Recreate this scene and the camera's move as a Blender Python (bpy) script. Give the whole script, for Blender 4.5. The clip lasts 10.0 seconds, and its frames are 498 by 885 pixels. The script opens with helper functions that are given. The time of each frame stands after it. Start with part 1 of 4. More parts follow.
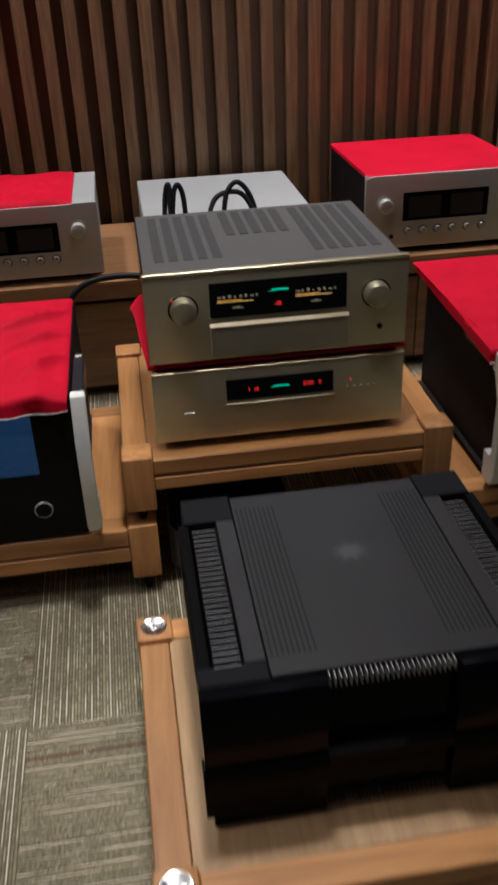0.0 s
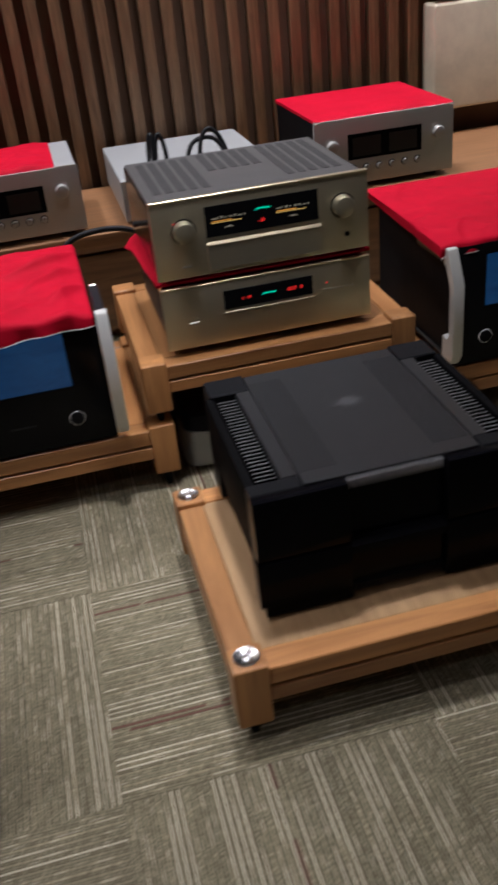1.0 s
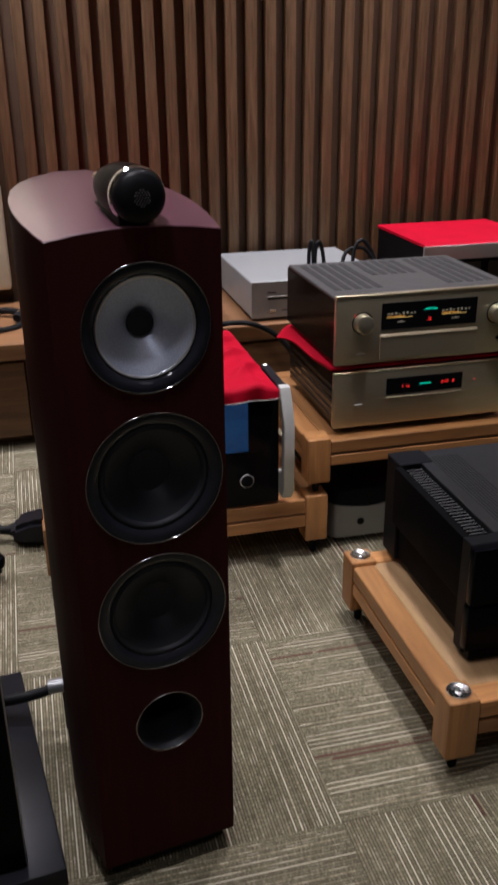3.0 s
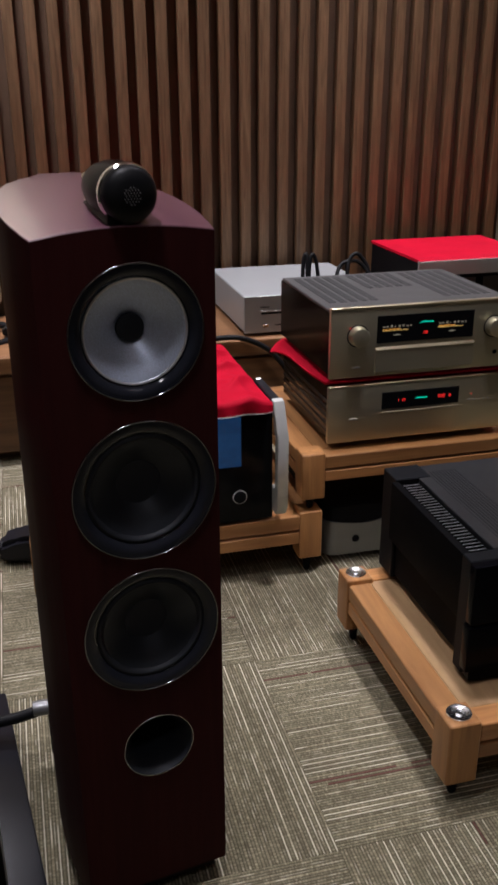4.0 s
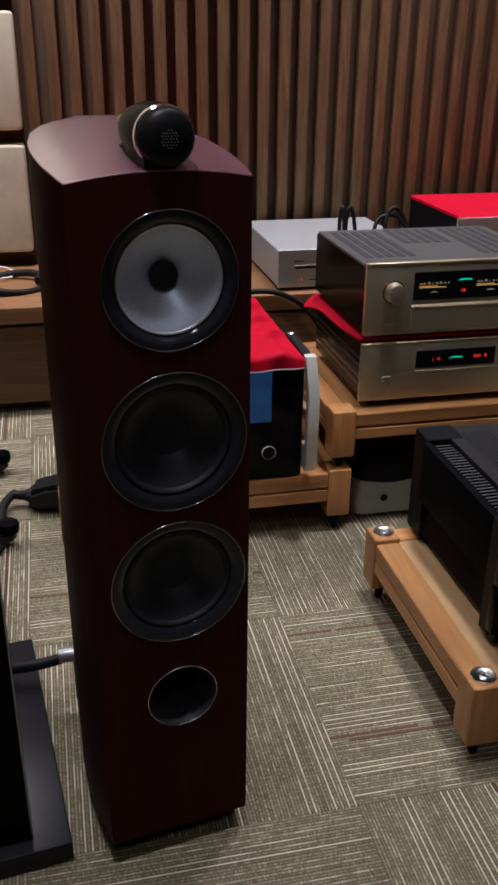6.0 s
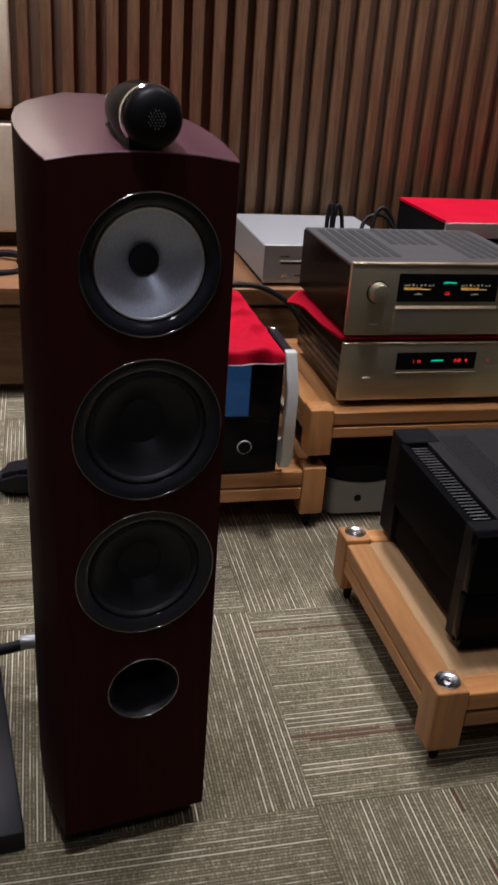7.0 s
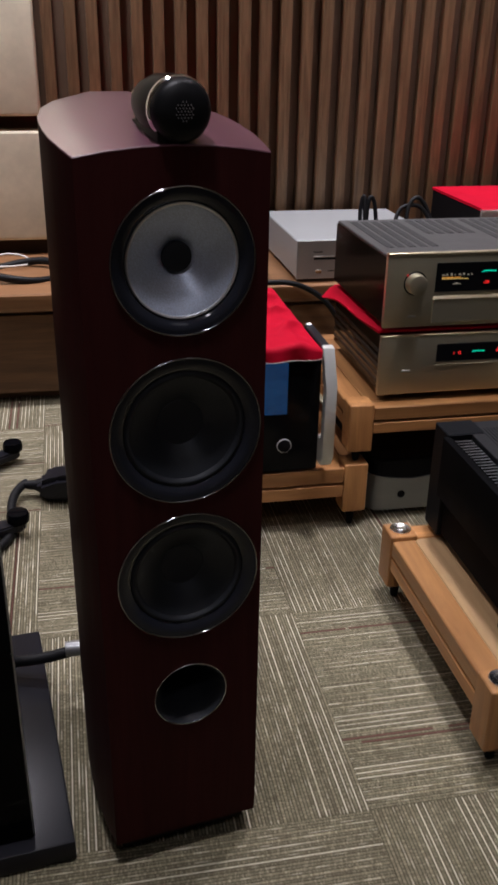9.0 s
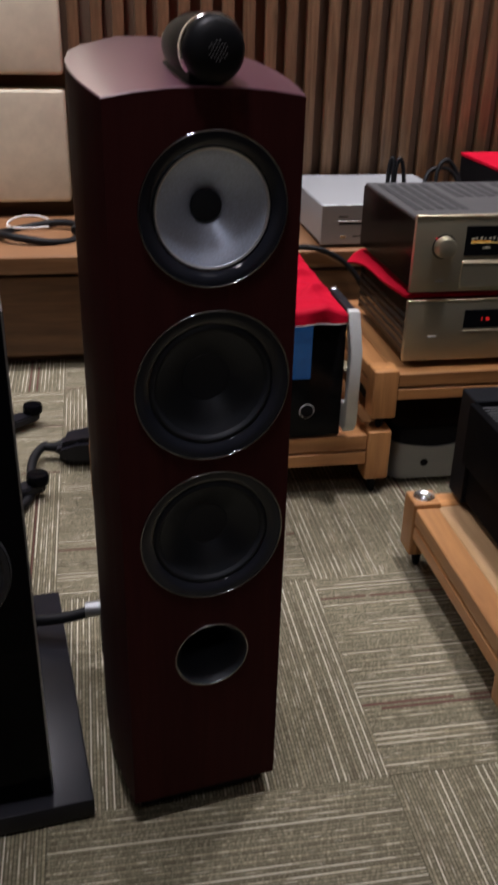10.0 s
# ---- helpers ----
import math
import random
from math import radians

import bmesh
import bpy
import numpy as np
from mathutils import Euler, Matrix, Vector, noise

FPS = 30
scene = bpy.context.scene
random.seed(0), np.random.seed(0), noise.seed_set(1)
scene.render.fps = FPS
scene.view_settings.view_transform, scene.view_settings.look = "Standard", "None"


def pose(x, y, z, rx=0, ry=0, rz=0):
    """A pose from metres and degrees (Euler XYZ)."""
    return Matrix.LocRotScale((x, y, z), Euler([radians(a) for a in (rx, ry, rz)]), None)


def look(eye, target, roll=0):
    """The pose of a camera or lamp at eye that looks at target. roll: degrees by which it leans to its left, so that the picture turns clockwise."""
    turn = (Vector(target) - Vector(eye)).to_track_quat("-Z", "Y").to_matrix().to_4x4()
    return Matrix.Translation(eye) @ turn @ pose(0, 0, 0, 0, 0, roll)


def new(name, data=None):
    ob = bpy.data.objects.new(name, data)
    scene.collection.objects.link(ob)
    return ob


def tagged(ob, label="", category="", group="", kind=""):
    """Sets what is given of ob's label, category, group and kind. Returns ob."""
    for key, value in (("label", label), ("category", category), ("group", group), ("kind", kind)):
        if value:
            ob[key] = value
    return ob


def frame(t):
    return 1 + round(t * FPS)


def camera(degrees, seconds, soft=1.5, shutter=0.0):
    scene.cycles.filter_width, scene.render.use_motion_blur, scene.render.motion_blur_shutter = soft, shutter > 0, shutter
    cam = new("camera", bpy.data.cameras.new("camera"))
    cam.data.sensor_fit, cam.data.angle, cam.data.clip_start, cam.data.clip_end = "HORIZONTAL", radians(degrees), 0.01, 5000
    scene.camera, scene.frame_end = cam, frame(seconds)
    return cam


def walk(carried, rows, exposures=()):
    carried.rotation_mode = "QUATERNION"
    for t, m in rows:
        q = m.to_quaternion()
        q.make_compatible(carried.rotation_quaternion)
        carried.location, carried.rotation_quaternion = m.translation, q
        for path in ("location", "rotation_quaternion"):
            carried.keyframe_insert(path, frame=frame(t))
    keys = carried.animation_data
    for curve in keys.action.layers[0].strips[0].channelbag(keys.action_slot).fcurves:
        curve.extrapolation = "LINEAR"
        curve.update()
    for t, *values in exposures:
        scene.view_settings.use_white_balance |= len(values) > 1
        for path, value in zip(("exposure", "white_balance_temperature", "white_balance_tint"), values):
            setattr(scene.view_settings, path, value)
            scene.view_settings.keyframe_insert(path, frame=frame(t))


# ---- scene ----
cam = camera(31.5, 10.0, soft=2.9, shutter=0.6)
PATH = [
    (0, (0.493, 0.94, 1.142), (0.718, 2.657, 0.141), -2.4),
    (0.5, (0.474, 0.735, 1.131), (0.725, 2.455, 0.142), -3.8),
    (1, (0.317, 0.621, 1.134), (0.65, 2.301, 0.102), -6.2),
    (1.5, (0.15, 0.544, 1.138), (0.521, 2.262, 0.183), -4.2),
    (2, (0.027, 0.506, 1.126), (0.441, 2.207, 0.158), -2.5),
    (2.5, (-0.129, 0.51, 1.129), (0.336, 2.22, 0.201), -0.8),
    (2.7, (-0.16, 0.512, 1.143), (0.28, 2.26, 0.278), -0.3),
    (3.8, (-0.1581, 0.5335, 1.1205), (0.2955, 2.3359, 0.3820), -0.69),
    (4, (-0.1539, 0.5498, 1.1128), (0.3129, 2.3438, 0.3620), -0.26),
    (4.5, (-0.1489, 0.5689, 1.0993), (0.2784, 2.3473, 0.2903), -1.03),
    (5, (-0.1435, 0.5747, 1.0942), (0.2957, 2.3295, 0.2412), -0.68),
    (5.5, (-0.1494, 0.5656, 1.1031), (0.3113, 2.3108, 0.2417), 0.31),
    (5.7, (-0.1553, 0.5634, 1.1048), (0.2640, 2.3255, 0.2567), -0.15),
    (6.8, (-0.1507, 0.5726, 1.0973), (0.2450, 2.3465, 0.2625), 2.34),
    (7, (-0.1477, 0.5761, 1.0943), (0.2977, 2.3313, 0.2453), 4.16),
    (7.5, (-0.1530, 0.5793, 1.0832), (0.2181, 2.3393, 0.2087), 1.89),
    (8, (-0.1514, 0.5797, 1.0737), (0.1996, 2.3354, 0.1823), 0.17),
    (8.5, (-0.1480, 0.5798, 1.0722), (0.1755, 2.3280, 0.1562), -1.09),
    (9, (-0.1450, 0.5990, 1.0812), (0.2156, 2.3719, 0.2287), 1.06),
    (9.5, (-0.1494, 0.6111, 1.0669), (0.2077, 2.3911, 0.2278), 1.25),
    (10, (-0.1542, 0.6129, 1.0551), (0.1660, 2.3655, 0.1463), 1.50),
]
walk(cam, [(t, look(eye, target, roll)) for t, eye, target, roll in PATH],
     exposures=((0.0, -0.10, 6750, 4), (0.5, -0.03, 6500, 5), (1.1, 0.07, 6450, 8), (1.6, 0.08, 6500, 10), (2.2, 0.05, 6500, 10), (2.6, 0.0, 6500, 10), (5.5, 0.03, 6500, 10), (10.0, 0.03, 6500, 10)))

# ---- world and light ----
world = bpy.data.worlds.new("world")
scene.world = world
world.use_nodes = True
world.node_tree.nodes["Background"].inputs[0].default_value = (0.9, 0.95, 1.0, 1)
world.node_tree.nodes["Background"].inputs[1].default_value = 0.02


def downlight(x, y, z, watts, size, colour, wide):
    lamp = bpy.data.lights.new("downlight", "AREA")
    lamp.shape, lamp.size, lamp.energy, lamp.color = "DISK", size, watts, colour
    lamp.spread = radians(wide)
    ob = new("downlight", lamp)
    ob.location = (x, y, z)
    return ob


CEIL = 2.65
WARM = (1.0, 0.965, 1.06)
for lx, ly, lw, wide in ((-1.6, 3.40, 14.5, 100), (-0.25, 3.40, 14.0, 100), (1.1, 3.40, 10.0, 72), (2.45, 3.40, 10.0, 72), (-1.3, 2.5, 5.0, 76), (-0.25, 1.3, 4.3, 76),
                         (0.66, 2.08, 6.2, 64), (-0.25, 0.0, 2.6, 120), (1.1, 0.0, 0.8, 120)):
    downlight(lx, ly, CEIL - 0.02, lw, 0.75 if lx > 1 else 0.22, WARM, wide)


# ---- material helpers ----
def material(name):
    m = bpy.data.materials.new(name)
    m.use_nodes = True
    n = m.node_tree.nodes
    return m, n, m.node_tree.links, n["Principled BSDF"]


def node(n, kind, **values):
    o = n.new(kind)
    for k, v in values.items():
        if k in o.inputs:
            o.inputs[k].default_value = v
    return o


def ramp(n, stops):
    r = n.new("ShaderNodeValToRGB")
    while len(r.color_ramp.elements) < len(stops):
        r.color_ramp.elements.new(0.5)
    for e, (p, c) in zip(r.color_ramp.elements, stops):
        e.position, e.color = p, (*c, 1)
    return r


def mapped(n, l, scale, spread=3.0):
    """Object coordinates, shifted a little for each object so that boards differ."""
    tc, info, mp = n.new("ShaderNodeTexCoord"), n.new("ShaderNodeObjectInfo"), n.new("ShaderNodeMapping")
    mp.inputs["Scale"].default_value = scale
    mul = n.new("ShaderNodeMath")
    mul.operation = "MULTIPLY"
    mul.inputs[1].default_value = spread
    l.new(info.outputs["Random"], mul.inputs[0])
    l.new(tc.outputs["Object"], mp.inputs["Vector"])
    l.new(mul.outputs[0], mp.inputs["Location"])
    return mp, info


def wood(name, axis, dark, light, rough=0.37, fine=26.0, bump=0.12, vary=0.35, spec=0.5):
    m, n, l, b = material(name)
    sc = [fine, fine, fine]
    sc["xyz".index(axis)] = fine / 16
    mp, info = mapped(n, l, sc, 9.0)
    grain = node(n, "ShaderNodeTexNoise", Scale=2.2, Detail=7.0, Roughness=0.62, Distortion=0.6)
    broad = node(n, "ShaderNodeTexNoise", Scale=0.35, Detail=3.0, Roughness=0.5)
    l.new(mp.outputs[0], grain.inputs["Vector"])
    l.new(mp.outputs[0], broad.inputs["Vector"])
    r = ramp(n, ((0.3, dark), (0.72, light)))
    l.new(grain.outputs[0], r.inputs[0])
    hsv = n.new("ShaderNodeHueSaturation")
    mr = node(n, "ShaderNodeMapRange")
    mr.inputs["To Min"].default_value, mr.inputs["To Max"].default_value = 1 - vary, 1 + vary
    add = n.new("ShaderNodeMath")
    add.operation = "ADD"
    half = n.new("ShaderNodeMath")
    half.operation = "MULTIPLY"
    half.inputs[1].default_value = 0.5
    l.new(info.outputs["Random"], add.inputs[0])
    l.new(broad.outputs[0], add.inputs[1])
    l.new(add.outputs[0], half.inputs[0])
    l.new(half.outputs[0], mr.inputs["Value"])
    l.new(mr.outputs[0], hsv.inputs["Value"])
    l.new(r.outputs[0], hsv.inputs["Color"])
    l.new(hsv.outputs[0], b.inputs["Base Color"])
    b.inputs["Specular IOR Level"].default_value = spec
    rr = node(n, "ShaderNodeMapRange")
    rr.inputs["To Min"].default_value, rr.inputs["To Max"].default_value = rough - 0.08, rough + 0.12
    l.new(grain.outputs[0], rr.inputs["Value"])
    l.new(rr.outputs[0], b.inputs["Roughness"])
    bp = node(n, "ShaderNodeBump", Strength=bump, Distance=0.002)
    l.new(grain.outputs[0], bp.inputs["Height"])
    l.new(bp.outputs[0], b.inputs["Normal"])
    return m


def plain(name, colour, rough=0.5, metal=0.0, grain=60.0, vary=0.12, bump=0.05, coat=0.0, stretch=(1, 1, 1), spec=0.5):
    """Paint, plastic or metal with a fine grain and faint blotches and smudges."""
    m, n, l, b = material(name)
    mp, info = mapped(n, l, stretch, 5.0)
    fine = node(n, "ShaderNodeTexNoise", Scale=grain * 8, Detail=4.0)
    blot = node(n, "ShaderNodeTexNoise", Scale=grain / 6, Detail=5.0, Roughness=0.6)
    l.new(mp.outputs[0], fine.inputs["Vector"])
    l.new(mp.outputs[0], blot.inputs["Vector"])
    lo = tuple(c * (1 - vary) for c in colour)
    hi = tuple(min(1, c * (1 + vary)) for c in colour)
    r = ramp(n, ((0.3, lo), (0.7, hi)))
    l.new(blot.outputs[0], r.inputs[0])
    l.new(r.outputs[0], b.inputs["Base Color"])
    rr = node(n, "ShaderNodeMapRange")
    rr.inputs["To Min"].default_value, rr.inputs["To Max"].default_value = max(0.02, rough * 0.8), min(1, rough * 1.25)
    l.new(blot.outputs[0], rr.inputs["Value"])
    l.new(rr.outputs[0], b.inputs["Roughness"])
    b.inputs["Metallic"].default_value = metal
    b.inputs["Coat Weight"].default_value = coat
    b.inputs["Coat Roughness"].default_value = 0.05
    b.inputs["Specular IOR Level"].default_value = spec
    if bump:
        bp = node(n, "ShaderNodeBump", Strength=bump, Distance=0.0006)
        l.new(fine.outputs[0], bp.inputs["Height"])
        l.new(bp.outputs[0], b.inputs["Normal"])
    return m


def glow(name, colour, strength):
    m, n, l, b = material(name)
    b.inputs["Base Color"].default_value = (*[c * 0.2 for c in colour], 1)
    b.inputs["Emission Color"].default_value = (*colour, 1)
    b.inputs["Emission Strength"].default_value = strength
    b.inputs["Roughness"].default_value = 0.3
    return m


def fabric(name, colour, weave=900.0, rough=0.85):
    m, n, l, b = material(name)
    mp, info = mapped(n, l, (1, 1, 1), 4.0)
    w = node(n, "ShaderNodeTexNoise", Scale=weave, Detail=3.0)
    blot = node(n, "ShaderNodeTexNoise", Scale=9.0, Detail=5.0, Roughness=0.65)
    l.new(mp.outputs[0], w.inputs["Vector"])
    l.new(mp.outputs[0], blot.inputs["Vector"])
    r = ramp(n, ((0.3, tuple(c * 0.85 for c in colour)), (0.75, tuple(min(1, c * 1.1) for c in colour))))
    l.new(blot.outputs[0], r.inputs[0])
    l.new(r.outputs[0], b.inputs["Base Color"])
    b.inputs["Roughness"].default_value = rough
    b.inputs["Specular IOR Level"].default_value = 0.05
    bp = node(n, "ShaderNodeBump", Strength=0.25, Distance=0.001)
    l.new(w.outputs[0], bp.inputs["Height"])
    l.new(bp.outputs[0], b.inputs["Normal"])
    return m


def carpet_material():
    """Loop-pile carpet tile: thin ribs along the tile, cream dashes on some ribs, a rare rust-red rib."""
    m, n, l, b = material("carpet_loop")
    tc, info = n.new("ShaderNodeTexCoord"), n.new("ShaderNodeObjectInfo")
    sep = n.new("ShaderNodeSeparateXYZ")
    l.new(tc.outputs["Object"], sep.inputs[0])

    def math_(op, a, v=None, c=None):
        o = n.new("ShaderNodeMath")
        o.operation = op
        for i, s in enumerate((a, v, c)):
            if s is None:
                continue
            if isinstance(s, (int, float)):
                o.inputs[i].default_value = s
            else:
                l.new(s, o.inputs[i])
        return o.outputs[0]

    pitch = 0.0054
    row = math_("DIVIDE", sep.outputs["X"], pitch)
    idx = math_("FLOOR", row)
    frac = math_("FRACT", row)
    seed = math_("MULTIPLY", info.outputs["Random"], 931.0)
    wn = n.new("ShaderNodeTexWhiteNoise")
    wn.noise_dimensions = "2D"
    cv = n.new("ShaderNodeCombineXYZ")
    l.new(idx, cv.inputs[0])
    l.new(seed, cv.inputs[1])
    l.new(cv.outputs[0], wn.inputs["Vector"])
    # broad bands of lighter and darker ribs
    band = node(n, "ShaderNodeTexNoise", Scale=1.0, Detail=2.0)
    bv = n.new("ShaderNodeCombineXYZ")
    l.new(math_("MULTIPLY", idx, 0.20), bv.inputs[0])
    l.new(seed, bv.inputs[1])
    l.new(bv.outputs[0], band.inputs["Vector"])
    # dashes along each rib
    dash = node(n, "ShaderNodeTexNoise", Scale=1.0, Detail=1.5)
    dv = n.new("ShaderNodeCombineXYZ")
    l.new(math_("MULTIPLY", idx, 17.3), dv.inputs[0])
    l.new(math_("MULTIPLY", sep.outputs["Y"], 8.0), dv.inputs[1])
    l.new(seed, dv.inputs[2])
    l.new(dv.outputs[0], dash.inputs["Vector"])
    score = math_("ADD", math_("MULTIPLY", wn.outputs["Value"], 0.30), math_("ADD", math_("MULTIPLY", band.outputs[0], 0.88), math_("MULTIPLY", dash.outputs[0], 0.8)))
    cream = node(n, "ShaderNodeMapRange")
    cream.inputs["From Min"].default_value, cream.inputs["From Max"].default_value = 1.02, 1.08
    l.new(score, cream.inputs["Value"])
    # loops along the rib
    loops = node(n, "ShaderNodeTexNoise", Scale=1.0, Detail=2.0)
    lv = n.new("ShaderNodeCombineXYZ")
    l.new(math_("MULTIPLY", idx, 7.7), lv.inputs[0])
    l.new(math_("MULTIPLY", sep.outputs["Y"], 270.0), lv.inputs[1])
    l.new(lv.outputs[0], loops.inputs["Vector"])
    speck = ramp(n, ((0.34, (0.153, 0.134, 0.087)), (0.52, (0.206, 0.181, 0.117)), (0.70, (0.335, 0.297, 0.200))))
    l.new(loops.outputs[0], speck.inputs[0])
    thin = math_("LESS_THAN", math_("ABSOLUTE", math_("SUBTRACT", frac, 0.5)), 0.18)
    mix1 = n.new("ShaderNodeMix")
    mix1.data_type = "RGBA"
    # long lines lie on every other rib
    odd = math_("GREATER_THAN", math_("FRACT", math_("MULTIPLY", math_("ADD", idx, 0.25), 0.5)), 0.5)
    # short flecks between the long lines
    fleck = node(n, "ShaderNodeTexNoise", Scale=1.0, Detail=0.0)
    fv = n.new("ShaderNodeCombineXYZ")
    l.new(math_("MULTIPLY", idx, 31.7), fv.inputs[0])
    l.new(math_("MULTIPLY", sep.outputs["Y"], 30.0), fv.inputs[1])
    l.new(fv.outputs[0], fleck.inputs["Vector"])
    short = node(n, "ShaderNodeMapRange")
    short.inputs["From Min"].default_value, short.inputs["From Max"].default_value = 0.62, 0.70
    short.inputs["To Max"].default_value = 0.6
    l.new(fleck.outputs[0], short.inputs["Value"])
    l.new(math_("MULTIPLY", math_("MAXIMUM", math_("MULTIPLY", cream.outputs[0], odd), short.outputs[0]), thin), mix1.inputs["Factor"])
    l.new(speck.outputs[0], mix1.inputs["A"])
    mix1.inputs["B"].default_value = (0.49, 0.45, 0.345, 1)
    red = math_("GREATER_THAN", wn.outputs["Value"], 0.985)
    dashred = math_("GREATER_THAN", dash.outputs[0], 0.40)
    mix2 = n.new("ShaderNodeMix")
    mix2.data_type = "RGBA"
    l.new(math_("MULTIPLY", red, dashred), mix2.inputs["Factor"])
    l.new(mix1.outputs["Result"], mix2.inputs["A"])
    mix2.inputs["B"].default_value = (0.120, 0.062, 0.046, 1)
    # the groove between ribs
    tri = math_("ABSOLUTE", math_("SUBTRACT", frac, 0.5))
    groove = node(n, "ShaderNodeMapRange")
    groove.inputs["From Min"].default_value, groove.inputs["From Max"].default_value = 0.20, 0.48
    groove.inputs["To Min"].default_value, groove.inputs["To Max"].default_value = 1.0, 0.46
    l.new(tri, groove.inputs["Value"])
    fine = node(n, "ShaderNodeTexNoise", Scale=6.0, Detail=4.0)
    l.new(tc.outputs["Object"], fine.inputs["Vector"])
    soil = node(n, "ShaderNodeMapRange")
    soil.inputs["To Min"].default_value, soil.inputs["To Max"].default_value = 0.75, 1.25
    l.new(fine.outputs[0], soil.inputs["Value"])
    shade = n.new("ShaderNodeMapRange")
    shade.inputs["To Min"].default_value, shade.inputs["To Max"].default_value = 0.90, 1.30
    l.new(wn.outputs["Color"], shade.inputs["Value"])
    # every other rib is knotted in a paler yarn
    paler = math_("ADD", math_("MULTIPLY", odd, 0.26), 0.87)
    tone = math_("MULTIPLY", math_("MULTIPLY", math_("MULTIPLY", groove.outputs[0], soil.outputs[0]), shade.outputs[0]), paler)
    sc = n.new("ShaderNodeVectorMath")
    sc.operation = "SCALE"
    l.new(mix2.outputs["Result"], sc.inputs[0])
    l.new(tone, sc.inputs["Scale"])
    l.new(sc.outputs[0], b.inputs["Base Color"])
    b.inputs["Roughness"].default_value = 0.95
    b.inputs["Specular IOR Level"].default_value = 0.1
    h = math_("ADD", math_("MULTIPLY", math_("SUBTRACT", 0.5, tri), 1.2), math_("MULTIPLY", loops.outputs[0], 0.5))
    bp = node(n, "ShaderNodeBump", Strength=0.7, Distance=0.003)
    l.new(h, bp.inputs["Height"])
    l.new(bp.outputs[0], b.inputs["Normal"])
    return m


def cone_material(name, colour, rough=0.42, metal=0.35):
    """Woven driver cone: fine rings that catch the light."""
    m, n, l, b = material(name)
    tc = n.new("ShaderNodeTexCoord")
    wv = node(n, "ShaderNodeTexNoise", Scale=700.0, Detail=2.0)
    l.new(tc.outputs["Object"], wv.inputs["Vector"])
    r = ramp(n, ((0.3, tuple(c * 0.8 for c in colour)), (0.7, tuple(c * 1.15 for c in colour))))
    l.new(wv.outputs[0], r.inputs[0])
    l.new(r.outputs[0], b.inputs["Base Color"])
    b.inputs["Roughness"].default_value = rough
    b.inputs["Metallic"].default_value = metal
    bp = node(n, "ShaderNodeBump", Strength=0.06, Distance=0.0004)
    l.new(wv.outputs[0], bp.inputs["Height"])
    l.new(bp.outputs[0], b.inputs["Normal"])
    return m


OAK_D, OAK_L = (0.27, 0.113, 0.038), (0.51, 0.248, 0.090)
M_wood_x = wood("cherry_wood_along_x", "x", OAK_D, OAK_L, fine=18.0, vary=0.55)
M_wood_y = wood("cherry_wood_along_y", "y", OAK_D, OAK_L, fine=18.0, vary=0.55)
M_wood_z = wood("cherry_wood_upright", "z", OAK_D, OAK_L, fine=18.0, vary=0.55)
M_ply = wood("pale_shelf_board", "y", (0.30, 0.175, 0.085), (0.44, 0.285, 0.145), rough=0.4, vary=0.2)
M_slat = wood("walnut_slat", "z", (0.120, 0.067, 0.034), (0.285, 0.164, 0.083), rough=0.5, fine=40.0, vary=0.14)
M_backing = plain("dark_backing_board", (0.13, 0.080, 0.053), 0.8, spec=0.1)
M_console = wood("walnut_console_along_x", "x", (0.095, 0.041, 0.017), (0.225, 0.110, 0.048), rough=0.42, fine=22.0)
M_console_top = wood("walnut_console_top", "x", (0.175, 0.081, 0.035), (0.315, 0.162, 0.077), rough=0.35, fine=22.0)
M_beige = fabric("beige_upholstery", (0.70, 0.63, 0.48), 500.0)
M_red = fabric("red_cotton_cloth", (0.49, 0.006, 0.025), 1100.0, 0.8)
M_red.node_tree.nodes["Principled BSDF"].inputs["Specular IOR Level"].default_value = 0.05
M_red.node_tree.nodes["Principled BSDF"].inputs["Roughness"].default_value = 0.6
M_white_hem = fabric("white_hem_thread", (0.75, 0.72, 0.68), 1500.0)
M_gold = plain("champagne_aluminium", (0.56, 0.525, 0.385), 0.38, 0.9, 70.0, 0.06, 0.12, stretch=(0.06, 1, 1))
M_gold_edge = plain("polished_champagne_edge", (0.72, 0.63, 0.44), 0.36, 1.0, 70.0, 0.05, 0.02)
M_lid = plain("grey_hammered_lid", (0.085, 0.083, 0.082), 0.5, 0.35, 90.0, 0.08, 0.2)
M_vent = plain("dark_vent_mesh", (0.026, 0.026, 0.026), 0.65, 0.1, 90.0, 0.15, 0.4)
M_sidegloss = plain("dark_brown_gloss_side", (0.009, 0.006, 0.0045), 0.13, 0.0, 50.0, 0.1, 0.0, spec=0.3)
M_glass_black = plain("black_glass", (0.006, 0.006, 0.007), 0.10, 0.0, 30.0, 0.2, 0.0, spec=0.08)
M_black = plain("black_satin_metal", (0.009, 0.009, 0.0105), 0.55, 0.0, 80.0, 0.15, 0.08, spec=0.06)
M_anod = plain("anodised_charcoal_aluminium", (0.0105, 0.0112, 0.0132), 0.40, 0.0, 120.0, 0.1, 0.12, spec=0.5)
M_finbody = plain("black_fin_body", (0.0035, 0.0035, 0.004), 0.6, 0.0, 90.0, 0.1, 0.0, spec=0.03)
M_post = plain("charcoal_corner_post", (0.0075, 0.008, 0.0095), 0.45, 0.0, 120.0, 0.1, 0.12, spec=0.08)
